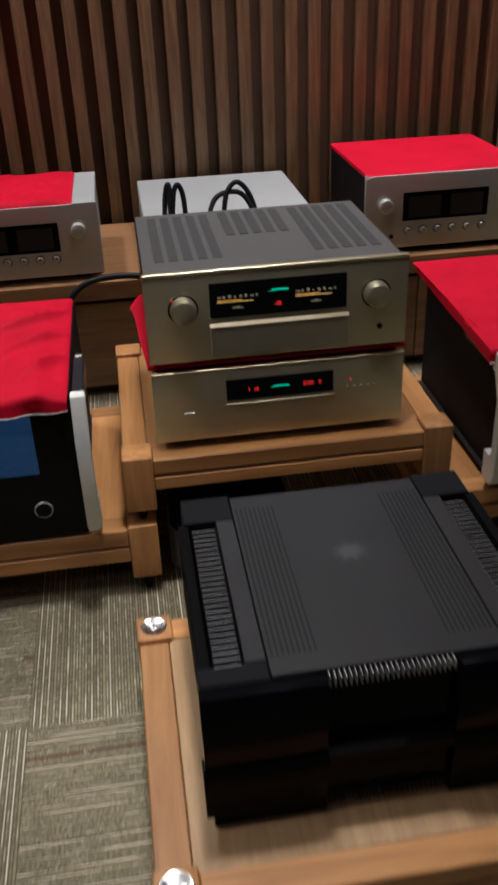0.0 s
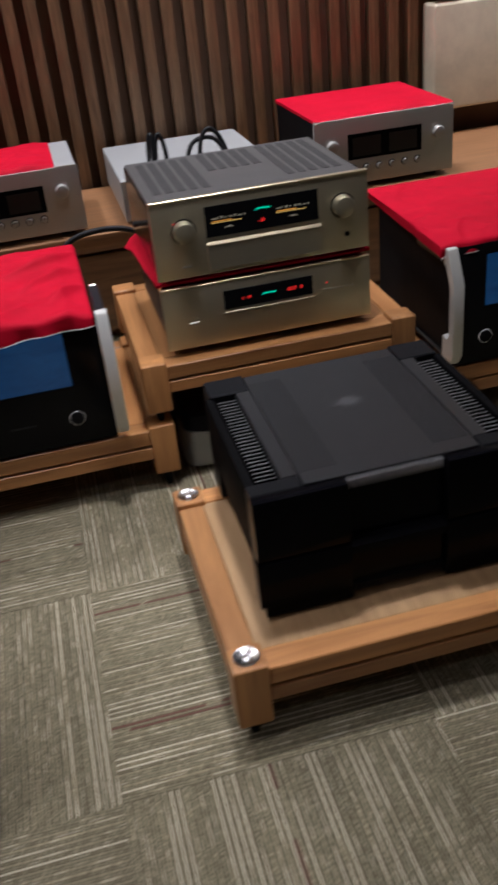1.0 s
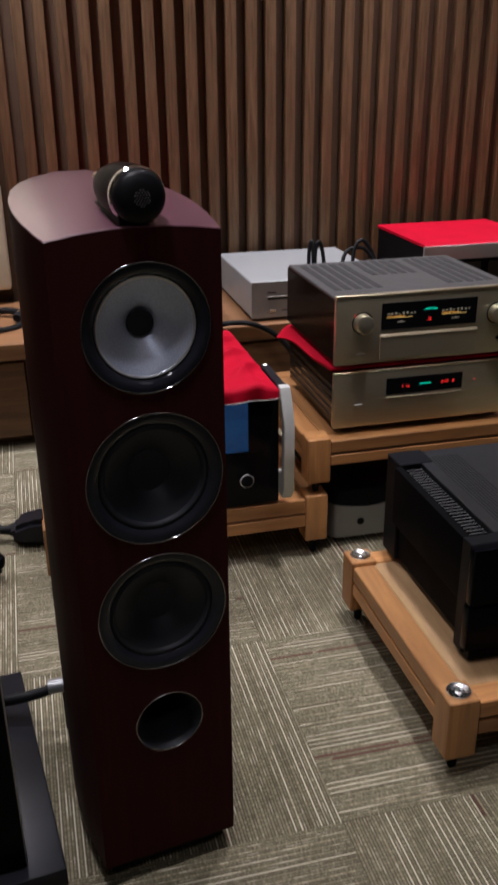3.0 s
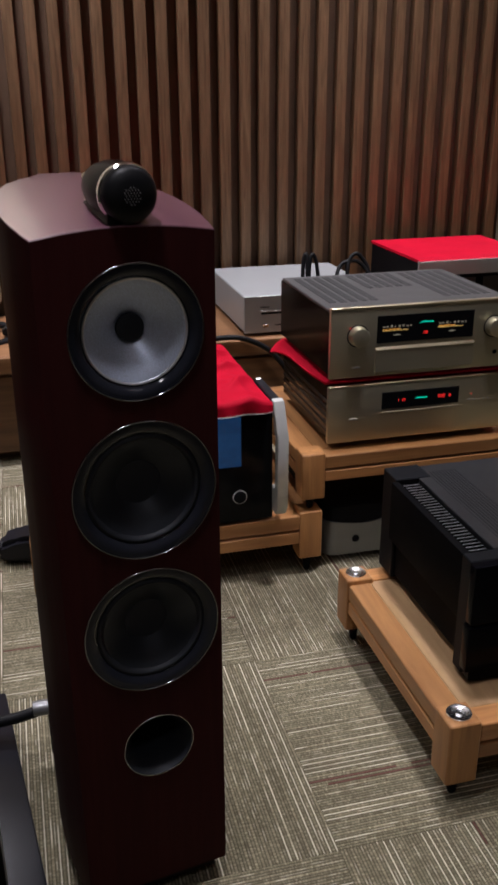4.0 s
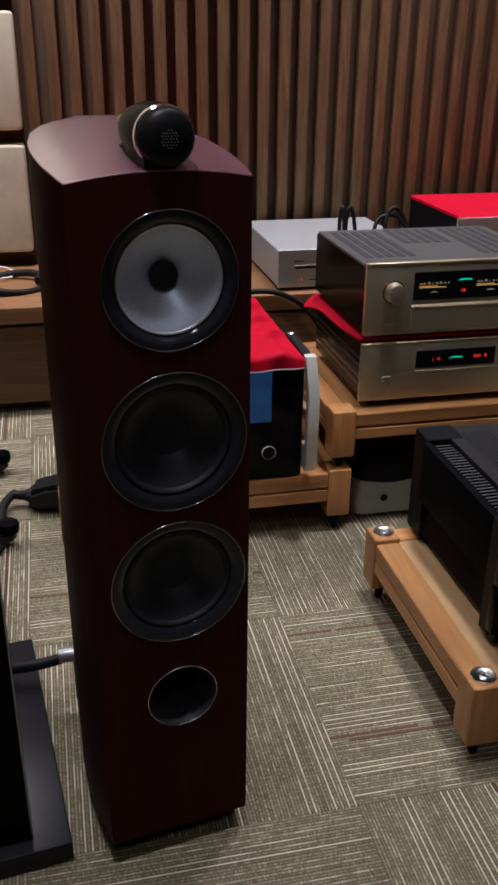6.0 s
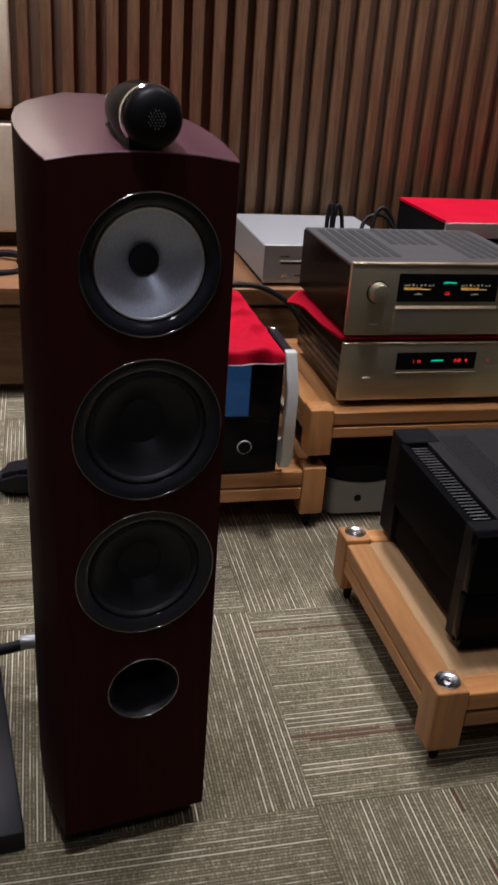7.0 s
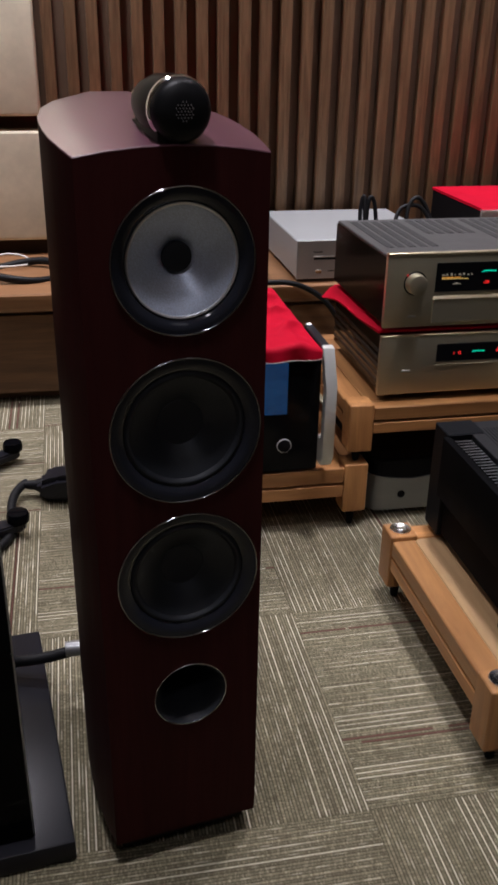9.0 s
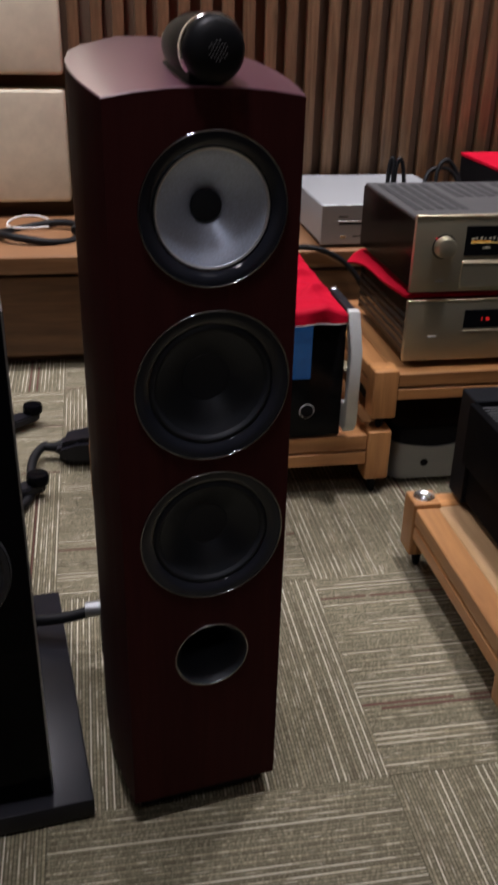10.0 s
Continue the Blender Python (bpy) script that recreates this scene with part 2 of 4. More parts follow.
M_fin = plain("bare_fin_edge", (0.42, 0.42, 0.43), 0.35, 0.8, 90.0, 0.1, 0.05)
M_pod = plain("black_lacquered_pod", (0.006, 0.005, 0.006), 0.3, 0.0, 60.0, 0.1, 0.0, spec=0.02)
M_grille = plain("black_lacquered_mesh", (0.006, 0.006, 0.007), 0.42, 0.0, 90.0, 0.1, 0.1, spec=0.22)
M_rimsilver = plain("bright_spun_rim", (0.85, 0.85, 0.86), 0.3, 0.85, 60.0, 0.04, 0.0)
M_rib = plain("dark_side_rib", (0.03, 0.028, 0.026), 0.4, 0.4, 90.0, 0.1, 0.1)
M_ringlit = plain("bright_silver_ring", (0.92, 0.91, 0.89), 0.45, 0.2, 60.0, 0.04, 0.0)
# this grey stands for the light caught on the black fins' tops
M_ampfin_lit = plain("lit_fin_grey", (0.27, 0.27, 0.28), 0.4, 0.5, 90.0, 0.1, 0.05)
M_blackgloss = plain("black_piano_lacquer", (0.003, 0.003, 0.004), 0.05, 0.0, 30.0, 0.2, 0.0, spec=0.04)
M_plinth = plain("dark_grey_plinth_paint", (0.011, 0.011, 0.015), 0.30, 0.0, 90.0, 0.1, 0.1, spec=0.22)
M_rubber = plain("black_rubber", (0.007, 0.007, 0.008), 0.5, 0.0, 60.0, 0.2, 0.2, spec=0.2)
M_silver = plain("silver_brushed_aluminium", (0.50, 0.50, 0.475), 0.36, 0.55, 70.0, 0.06, 0.12, stretch=(0.06, 1, 1))
M_greybox = plain("silver_grey_paint", (0.40, 0.412, 0.415), 0.42, 0.3, 90.0, 0.05, 0.08)
M_chrome = plain("polished_chrome", (0.85, 0.85, 0.85), 0.2, 1.0, 60.0, 0.03, 0.0)
M_chrome_sharp = plain("mirror_chrome", (0.85, 0.85, 0.85), 0.07, 1.0, 60.0, 0.02, 0.0)
M_trim_edge = plain("polished_black_edge", (0.30, 0.30, 0.32), 0.08, 1.0, 60.0, 0.05, 0.0)
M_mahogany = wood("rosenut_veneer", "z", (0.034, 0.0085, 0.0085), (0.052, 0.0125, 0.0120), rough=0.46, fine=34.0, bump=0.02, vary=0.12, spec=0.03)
M_handle = plain("polished_handle_aluminium", (0.66, 0.67, 0.64), 0.42, 0.4, 70.0, 0.05, 0.05)
M_brushed = plain("brushed_conditioner_front", (0.24, 0.245, 0.25), 0.34, 0.6, 70.0, 0.08, 0.12, stretch=(0.06, 1, 1))
M_siderail = plain("blue_grey_side_rail", (0.022, 0.024, 0.030), 0.35, 0.4, 90.0, 0.1, 0.05)
M_ampvent = plain("charcoal_vent_rib", (0.0085, 0.009, 0.0105), 0.5, 0.1, 120.0, 0.1, 0.1, spec=0.3)
# cabinet veneer again, paler and pinker: the top's sheen is in the colour
M_topveneer_sheen = wood("rosenut_veneer_painted_sheen", "y", (0.140, 0.047, 0.074), (0.220, 0.084, 0.122), rough=0.34, fine=34.0, bump=0.02, vary=0.1, spec=0.9)
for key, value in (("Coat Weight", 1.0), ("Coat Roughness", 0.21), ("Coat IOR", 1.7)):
    M_topveneer_sheen.node_tree.nodes["Principled BSDF"].inputs[key].default_value = value
M_cone_silver = cone_material("silver_woven_cone", (0.61, 0.685, 0.84), 0.40, 0.45)
M_cone_dark = cone_material("dark_carbon_cone", (0.026, 0.030, 0.038))
M_surround = plain("black_foam_surround", (0.015, 0.017, 0.022), 0.55, 0.0, 80.0, 0.15, 0.1, spec=0.3)
M_trim = plain("gloss_black_trim_ring", (0.016, 0.0175, 0.024), 0.10, 0.0, 60.0, 0.1, 0.0, spec=0.42)
def lit_panel(name, dark, light, strength):
    """A backlit panel behind slightly crinkled film, its reflections clouded into the emission colour."""
    m, n, l, b = material(name)
    mp, info = mapped(n, l, (1, 1, 2.5), 3.0)
    cloud = node(n, "ShaderNodeTexNoise", Scale=14.0, Detail=6.0, Roughness=0.6, Distortion=0.8)
    l.new(mp.outputs[0], cloud.inputs["Vector"])
    r = ramp(n, ((0.3, dark), (0.7, light)))
    l.new(cloud.outputs[0], r.inputs[0])
    l.new(r.outputs[0], b.inputs["Emission Color"])
    b.inputs["Emission Strength"].default_value = strength
    b.inputs["Base Color"].default_value = (0.004, 0.012, 0.03, 1)
    b.inputs["Roughness"].default_value = 0.25
    bp = node(n, "ShaderNodeBump", Strength=0.3, Distance=0.002)
    l.new(cloud.outputs[0], bp.inputs["Height"])
    l.new(bp.outputs[0], b.inputs["Normal"])
    return m


M_blue = lit_panel("blue_meter_panel", (0.006, 0.055, 0.19), (0.014, 0.10, 0.29), 0.27)
M_orange = glow("amber_meter_light", (1.0, 0.42, 0.06), 0.6)
M_teal = glow("teal_emblem_light", (0.0, 0.75, 0.45), 0.7)
M_redled = glow("red_digit_light", (1.0, 0.03, 0.03), 0.9)
M_plaster = plain("grey_wall_paint", (0.36, 0.34, 0.33), 0.9, 0.0, 30.0, 0.06, 0.2)
M_ceiling = plain("white_ceiling_paint", (0.62, 0.60, 0.56), 0.9, 0.0, 30.0, 0.05, 0.2)
M_carpet = carpet_material()


# ---- mesh helpers ----
def finish(bm, angle=35):
    bmesh.ops.recalc_face_normals(bm, faces=bm.faces)
    for f in bm.faces:
        f.smooth = True
    lim = radians(angle)
    for e in bm.edges:
        e.smooth = len(e.link_faces) == 2 and e.calc_face_angle(0) < lim
    return bm


def box(x0, x1, y0, y1, z0, z1, bevel=0.002, segs=1):
    bm = bmesh.new()
    bmesh.ops.create_cube(bm, size=1.0)
    for v in bm.verts:
        v.co = ((x0 + x1) / 2 + v.co.x * (x1 - x0), (y0 + y1) / 2 + v.co.y * (y1 - y0), (z0 + z1) / 2 + v.co.z * (z1 - z0))
    if bevel:
        bmesh.ops.bevel(bm, geom=bm.edges[:], offset=bevel, segments=segs, profile=0.6, affect="EDGES", clamp_overlap=True)
    return bm


def join(*parts):
    out = bmesh.new()
    for p in parts:
        me = bpy.data.meshes.new("tmp")
        p.to_mesh(me)
        p.free()
        out.from_mesh(me)
        bpy.data.meshes.remove(me)
    return out


def lathe(profile, centre, axis="y", seg=48):
    """Turns (radius, offset) pairs about an axis through centre. For axis y the offset runs towards -y, the front."""
    bm = bmesh.new()
    rings = []
    for r, h in profile:
        ring = []
        for i in range(seg if r > 1e-6 else 1):
            a = 2 * math.pi * i / seg
            c, s = r * math.cos(a), r * math.sin(a)
            p = {"y": (c, -h, s), "z": (c, s, h), "x": (h, c, s)}[axis]
            ring.append(bm.verts.new(Vector(centre) + Vector(p)))
        rings.append(ring)
    for a, b in zip(rings, rings[1:]):
        for i in range(seg):
            j = (i + 1) % seg
            if len(a) == 1 and len(b) == 1:
                continue
            if len(a) == 1:
                bm.faces.new((a[0], b[i], b[j]))
            elif len(b) == 1:
                bm.faces.new((a[i], a[j], b[0]))
            else:
                bm.faces.new((a[i], a[j], b[j], b[i]))
    return bm


def prism(points, axis, a, b, bevel=0.0):
    """Extrudes a polygon given in the other two axes from a to b along axis."""
    bm = bmesh.new()

    def at(p, h):
        return {"x": (h, p[0], p[1]), "y": (p[0], h, p[1]), "z": (p[0], p[1], h)}[axis]

    lo, hi = [bm.verts.new(at(p, a)) for p in points], [bm.verts.new(at(p, b)) for p in points]
    bm.faces.new(lo)
    bm.faces.new(hi[::-1])
    for i in range(len(points)):
        j = (i + 1) % len(points)
        bm.faces.new((lo[i], lo[j], hi[j], hi[i]))
    bmesh.ops.recalc_face_normals(bm, faces=bm.faces)
    if bevel:
        bmesh.ops.bevel(bm, geom=bm.edges[:], offset=bevel, segments=2, affect="EDGES", clamp_overlap=True)
    return bm


def mesh_of(name, bm, mat, angle=35):
    finish(bm, angle)
    me = bpy.data.meshes.new(name)
    bm.to_mesh(me)
    bm.free()
    me.materials.append(mat)
    return me


def part(name, bm, mat, parent, label="", angle=35):
    ob = new(name, mesh_of(name, bm, mat, angle))
    ob.parent = parent
    if label:
        tagged(ob, label)
    return ob


def piece(name, me, parent, loc, rz=0.0):
    ob = new(name, me)
    ob.parent = parent
    ob.matrix_basis = pose(*loc, 0, 0, rz)
    return ob


def thing(name, loc, rz, label, category, group=""):
    ob = new(name)
    ob.empty_display_size = 0.05
    ob.matrix_basis = pose(*loc, 0, 0, rz)
    return tagged(ob, label, category, group)


def single(name, bm, mat, label, category, group="", kind="", angle=35):
    return tagged(new(name, mesh_of(name, bm, mat, angle)), label, category, group, kind)


def tube(name, points, radius, mat, parent=None):
    """A round cable along a smooth path."""
    cu = bpy.data.curves.new(name, "CURVE")
    cu.dimensions, cu.bevel_depth, cu.bevel_resolution, cu.resolution_u, cu.use_fill_caps = "3D", radius, 4, 10, True
    sp = cu.splines.new("NURBS")
    sp.points.add(len(points) - 1)
    for p, c in zip(sp.points, points):
        p.co = (*c, 1)
    sp.use_endpoint_u, sp.order_u = True, 4
    tmp = new(name + "_path", cu)
    bpy.context.view_layer.update()
    me = bpy.data.meshes.new_from_object(tmp.evaluated_get(bpy.context.evaluated_depsgraph_get()))
    bpy.data.objects.remove(tmp)
    bpy.data.curves.remove(cu)
    me.materials.clear()
    me.materials.append(mat)
    for f in me.polygons:
        f.use_smooth = True
    ob = new(name, me)
    ob.parent = parent
    return ob


def words(name, text, size, loc, mat, parent):
    """Flat lettering that faces the front (-y)."""
    cu = bpy.data.curves.new(name, "FONT")
    cu.body, cu.size, cu.extrude, cu.align_x, cu.align_y = text, size, 0.0002, "CENTER", "CENTER"
    tmp = new(name + "_text", cu)
    bpy.context.view_layer.update()
    me = bpy.data.meshes.new_from_object(tmp.evaluated_get(bpy.context.evaluated_depsgraph_get()))
    bpy.data.objects.remove(tmp)
    bpy.data.curves.remove(cu)
    me.materials.clear()
    me.materials.append(mat)
    ob = new(name, me)
    ob.parent = parent
    ob.matrix_basis = pose(*loc, 90, 0, 0)
    return ob


# ---- structure ----
X0, X1, Y0, Y1 = -2.3, 3.2, -1.6, 3.86
WT = 0.12
structure = {
    "wall_north": (X0 - WT, X1 + WT, Y1, Y1 + WT, 0, CEIL),
    "wall_south": (X0 - WT, X1 + WT, Y0 - WT, Y0, 0, CEIL),
    "wall_west": (X0 - WT, X0, Y0, Y1, 0, CEIL),
    "wall_east": (X1, X1 + WT, Y0, Y1, 0, CEIL),
}
walls = {}
for wname, dims in structure.items():
    walls[wname] = single(wname, box(*dims, bevel=0), M_backing if wname == "wall_north" else M_plaster,
                          "dark backing wall behind walnut slats" if wname == "wall_north" else "plain grey painted room wall", "wall", kind="structure")
single("ceiling", box(X0 - WT, X1 + WT, Y0 - WT, Y1 + WT, CEIL, CEIL + 0.1, 0), M_ceiling, "plain white painted ceiling", "ceiling", kind="structure")
floor = single("floor", box(X0 - WT, X1 + WT, Y0 - WT, Y1 + WT, -0.12, -0.008, 0), M_backing, "floor of striped grey-brown carpet tiles", "floor", kind="structure")

# padded panels beside the slats, each block with soft rounded edges
PANEL_Y = 3.75


def padded_panel(x0, x1, z0, z1):
    bm = box(x0, x1, PANEL_Y, Y1 - 0.002, z0, z1, 0.016, 3)
    ob = single("wall_panel", bm, M_beige, "beige upholstered acoustic panel with rounded edges", "wall panel", "padded panels on the wall")
    return ob


for k in range(5):
    padded_panel(-1.05, -0.222, 0.398 + k * 0.404, 0.757 + k * 0.404)
    padded_panel(-1.90, -1.065, 0.398 + k * 0.404, 0.757 + k * 0.404)
    padded_panel(1.752, 2.58, 0.434 + k * 0.401, 0.790 + k * 0.401)


# ---- console along the wall ----
CT = 0.345


def console_unit(x0, x1):
    u = thing("console_cabinet", ((x0 + x1) / 2, 3.5, 0), 0, "low dark walnut console cabinet with flat drawer fronts", "cabinet", "console cabinets along the wall")
    w = (x1 - x0) / 2
    part("plinth", box(-w, w, -0.205, 0.25, 0.0, 0.03, 0.001), M_backing, u, "dark recessed toe kick")
    part("body", box(-w, w, -0.235, 0.29, 0.03, 0.2915, 0.001), M_console, u)
    n = 2
    for i in range(n):
        a = -w + i * 2 * w / n + 0.002
        d = part("drawer", box(a, a + 2 * w / n - 0.004, -0.252, -0.236, 0.034, 0.282, 0.0015), M_console, u)
    return u


for a, b_ in ((-2.2, -1.2), (-1.2, -0.2), (-0.2, 0.8), (0.8, 1.8), (1.8, 2.8)):
    console_unit(a + 0.001, b_ - 0.001)
wt = thing("worktop", (0.3, 3.513, 0.292), 0, "long walnut worktop lying on the console cabinets", "worktop")
part("board", box(-2.5, 2.5, -0.263, 0.277, 0.0, CT - 0.292, 0.002), M_console_top, wt)
part("front_edge", box(-2.5, 2.5, -0.277, -0.2635, 0.003, CT - 0.292, 0.003, 2), M_console_top, wt, "walnut front edging")


# ---- wooden equipment platforms ----
def platform(name, x0, x1, y0, y1, ztop, zbase, rail_h, label, group, cups, foot_h, ply=True):
    """Four posts, two stacked boards on each side with a groove between, a shelf board; feet or cones below the posts."""
    cx, cy = (x0 + x1) / 2, (y0 + y1) / 2
    p = thing(name, (cx, cy, zbase - foot_h), 0, label, "equipment stand", group)
    w, d = (x1 - x0) / 2, (y1 - y0) / 2
    z1, z0, s = ztop - zbase + foot_h, foot_h, 0.057
    for sx in (-1, 1):
        for sy in (-1, 1):
            px, py = sx * (w - s / 2), sy * (d - s / 2)
            post = part("post", box(px - s / 2, px + s / 2, py - s / 2, py + s / 2, z0, z1, 0.005, 3), M_wood_z, p)
            part("foot", lathe(((0, 0), (0.006, 0), (0.008, 0.004), (0.011, foot_h - 0.002), (0.011, foot_h), (0, foot_h)), (px, py, 0), "z", 24), M_black, post, "black metal cone foot")
            if cups:
                prof = ((0.0215, z1), (0.0215, z1 + 0.0035), (0.0205, z1 + 0.0045), (0.0190, z1 + 0.0044), (0.0125, z1 + 0.0022), (0.0118, z1 + 0.0012),
                        (0.0060, z1 + 0.0002), (0.0052, z1 + 0.0022), (0.0030, z1 + 0.0030), (0, z1 + 0.0024))
                part("spike_cup", lathe(prof, (px, py, 0), "z", 40), M_chrome, post, "turned polished steel spike cup")
    rz1 = z1 - 0.009
    g = 0.0055
    hu = rail_h * 0.5
    for sx in (-1, 1):
        a, b_ = sorted((sx * (w - 0.003), sx * (w - 0.050)))
        part("rail", box(a, b_, -d + s, d - s, rz1 - hu, rz1, 0.002), M_wood_y, p)
        part("rail", box(a, b_, -d + s, d - s, rz1 - rail_h, rz1 - hu - g, 0.002), M_wood_y, p)
        a, b_ = sorted((sx * (w - 0.014), sx * (w - 0.050)))
        part("spline", box(a, b_, -d + s, d - s, rz1 - hu - g - 0.001, rz1 - hu + 0.001, 0), M_backing, p)
    for sy in (-1, 1):
        a, b_ = sorted((sy * (d - 0.003), sy * (d - 0.050)))
        part("rail", box(-w + s, w - s, a, b_, rz1 - hu, rz1, 0.002), M_wood_x, p)
        part("rail", box(-w + s, w - s, a, b_, rz1 - rail_h, rz1 - hu - g, 0.002), M_wood_x, p)
        a, b_ = sorted((sy * (d - 0.014), sy * (d - 0.050)))
        part("spline", box(-w + s, w - s, a, b_, rz1 - hu - g - 0.001, rz1 - hu + 0.001, 0), M_backing, p)
    part("shelf_board", box(-w + 0.051, w - 0.051, -d + 0.051, d - 0.051, rz1 - 0.022, rz1 - (0.002 if ply else 0.0006), 0.001), M_ply if ply else M_wood_y, p, "pale shelf board" if ply else "")
    return p


platform("amplifier_platform", 0.441, 1.071, 1.566, 2.087, 0.160, 0.040, 0.068, "low cherry wood platform with steel cups on its corner posts", "wooden platforms", True, 0.040)
platform("amplifier_platform", -0.190, 0.493, 2.338, 2.872, 0.169, 0.045, 0.074, "low cherry wood platform carrying a black power amplifier", "wooden platforms", False, 0.045, False)
platform("amplifier_platform", 1.018, 1.700, 2.338, 2.872, 0.169, 0.045, 0.074, "low cherry wood platform carrying a black power amplifier", "wooden platforms", False, 0.045, False)
platform("equipment_shelf", 0.440, 1.071, 2.338, 2.872, 0.317, 0.201, 0.064, "cherry wood shelf bridging two lower platforms on cones", "wooden platforms", False, 0.032, False)


# ---- gold amplifier and player ----
def knob(parent, x, y, z, r, mat, depth=0.022, label=""):
    k = part("knob", lathe(((0, depth), (r * 0.80, depth), (r * 0.93, depth - 0.0012), (r, depth - 0.004), (r, 0.003), (r * 1.06, 0.002), (r * 1.06, 0), (0, 0)), (x, y, z), "y", 48), mat, parent, label)
    return k


amp = thing("integrated_amplifier", (0.7425, 2.37, 0.481), 0, "champagne gold integrated amplifier with grey vented lid and lit meters", "amplifier")
W = 0.2325
part("lid", box(-W + 0.004, W - 0.004, 0.012, 0.392, 0.154, 0.162, 0.002), M_lid, amp, "grey vented lid")
part("side_panel", box(-W + 0.002, -W + 0.012, 0.012, 0.395, 0.010, 0.155, 0.001), M_sidegloss, amp, "glossy dark side panel")
part("side_panel", box(W - 0.012, W - 0.002, 0.012, 0.395, 0.010, 0.155, 0.001), M_sidegloss, amp, "glossy dark side panel")
part("body", box(-W + 0.012, W - 0.012, 0.012, 0.39, 0.008, 0.153, 0.001), M_black, amp)
part("faceplate", box(-W, W, 0.0, 0.0125, 0.004, 0.168, 0.0025, 2), M_gold, amp)
part("top_edge", box(-W, W, -0.0014, 0.0105, 0.1640, 0.1698, 0.0024, 3), M_gold_edge, amp, "polished gold upper edge")
win = part("meter_window", box(-0.1205, 0.1215, -0.0015, 0.004, 0.082, 0.146, 0.001), M_glass_black, amp, "black glass meter window")
M_mark = glow("pale_scale_mark", (0.8, 0.72, 0.58), 0.16)
M_line = glow("yellow_scale_line", (1.0, 0.66, 0.22), 0.5)
for mx in (-0.070, 0.068):
    part("scale_line", box(mx - 0.038, mx + 0.026, -0.0021, -0.0014, 0.1100, 0.1114, 0), M_line, win)
    part("scale_band", box(mx - 0.037, mx + 0.006, -0.0021, -0.0014, 0.1128, 0.1144, 0), M_orange, win)
    for i, tw in enumerate((0.007, 0.004, 0.005, 0.003, 0.005, 0.004, 0.006, 0.003)):
        tx = mx - 0.037 + i * 0.0096
        part("scale_mark", box(tx, tx + tw, -0.0021, -0.0014, 0.1182, 0.1206 + 0.0012 * (i % 3), 0), M_mark, win)
    part("unit_mark", box(mx - 0.011, mx + 0.008, -0.0021, -0.0014, 0.0985, 0.1000, 0), M_mark, win)
    part("unit_mark", box(mx - 0.004, mx + 0.002, -0.0021, -0.0014, 0.1002, 0.1020, 0), M_mark, win)


def emblem(parent, x, y, z, w):
    """A slanting stroke emblem as a plain shape."""
    h = w * 0.075
    pts = ((x - w / 2, z - h), (x - w * 0.1, z - h * 0.2), (x + w / 2, z - h * 0.4), (x + w / 2, z + h * 0.6), (x - w * 0.05, z + h * 1.0), (x - w * 0.38, z + h * 0.7), (x - w * 0.25, z + h * 0.1))
    part("emblem", prism(pts, "y", y - 0.0006, y), M_teal, parent, "teal lit emblem")


emblem(win, 0.0, -0.0015, 0.1255, 0.036)
words("volume_digits", "-28", 0.0100, (-0.002, -0.0021, 0.1010), M_redled, win)
part("lower_flap", box(-0.1225, 0.1265, -0.0035, 0.004, 0.012, 0.0665, 0.0015), M_gold, amp)
part("flap_edge", prism(((-0.0055, 0.0665), (0.0, 0.0735), (0.003, 0.0735), (0.003, 0.0665)), "x", -0.1225, 0.1265, 0.0012), M_gold_edge, amp, "polished bevelled edge over the flap")
for kx in (-0.1665, 0.1745):
    part("knob_recess", lathe(((0.0265, 0.0006), (0.0262, 0.0012), (0.0232, 0.0004), (0, 0.0002)), (kx, 0, 0.103), "y", 48), M_black, amp, "dark ring behind the knob")
    knob(amp, kx, -0.0005, 0.103, 0.0222, M_gold, 0.021)
part("indicator", lathe(((0.0016, 0), (0.0016, 0.0015), (0, 0.0018)), (-0.1855, 0, 0.1215), "y", 12), M_redled, amp, "small red indicator by the knob")
part("button", box(-0.1785, -0.1585, -0.003, 0.003, 0.0265, 0.0305, 0.001), M_silver, amp)
part("headphone_socket", lathe(((0.0052, 0), (0.0052, 0.0015), (0.0034, 0.0015), (0.0030, 0.0003), (0, 0.0003)), (0.183, 0, 0.040), "y", 24), M_black, amp)
slot = mesh_of("vent", box(-0.0085, 0.0085, -0.5, 0.5, 0, 0.0012, 0), M_vent)
for gx, n, y0, y1 in ((-0.145, 5, 0.085, 0.365), (0.0, 5, 0.215, 0.372), (0.145, 5, 0.085, 0.372)):
    for i in range(n):
        o = new("vent", slot)
        o.parent = amp
        o.matrix_basis = Matrix.Translation((gx + (i - (n - 1) / 2) * 0.0262, (y0 + y1) / 2, 0.1617)) @ Matrix.Diagonal((1, y1 - y0, 1, 1))
for fx in (-0.18, 0.18):
    for fy in (0.05, 0.34):
        part("foot", lathe(((0, 0.0), (0.020, 0.0), (0.020, 0.008), (0, 0.008)), (fx, fy, 0), "z", 24), M_rubber, amp)

cd = thing("disc_player", (0.7425, 2.37, 0.3165), 0, "champagne gold disc player with red lit display", "disc player")
part("body", box(-W + 0.008, W - 0.008, 0.012, 0.385, 0.012, 0.146, 0.002), M_sidegloss, cd)
for i in range(5):
    part("side_groove", box(-W + 0.0062, -W + 0.009, 0.016, 0.38, 0.028 + i * 0.018, 0.037 + i * 0.018, 0.001), M_rib, cd, "dark side rib")
part("faceplate", box(-W, W, 0.0, 0.0125, 0.010, 0.149, 0.0025, 2), M_gold, cd)
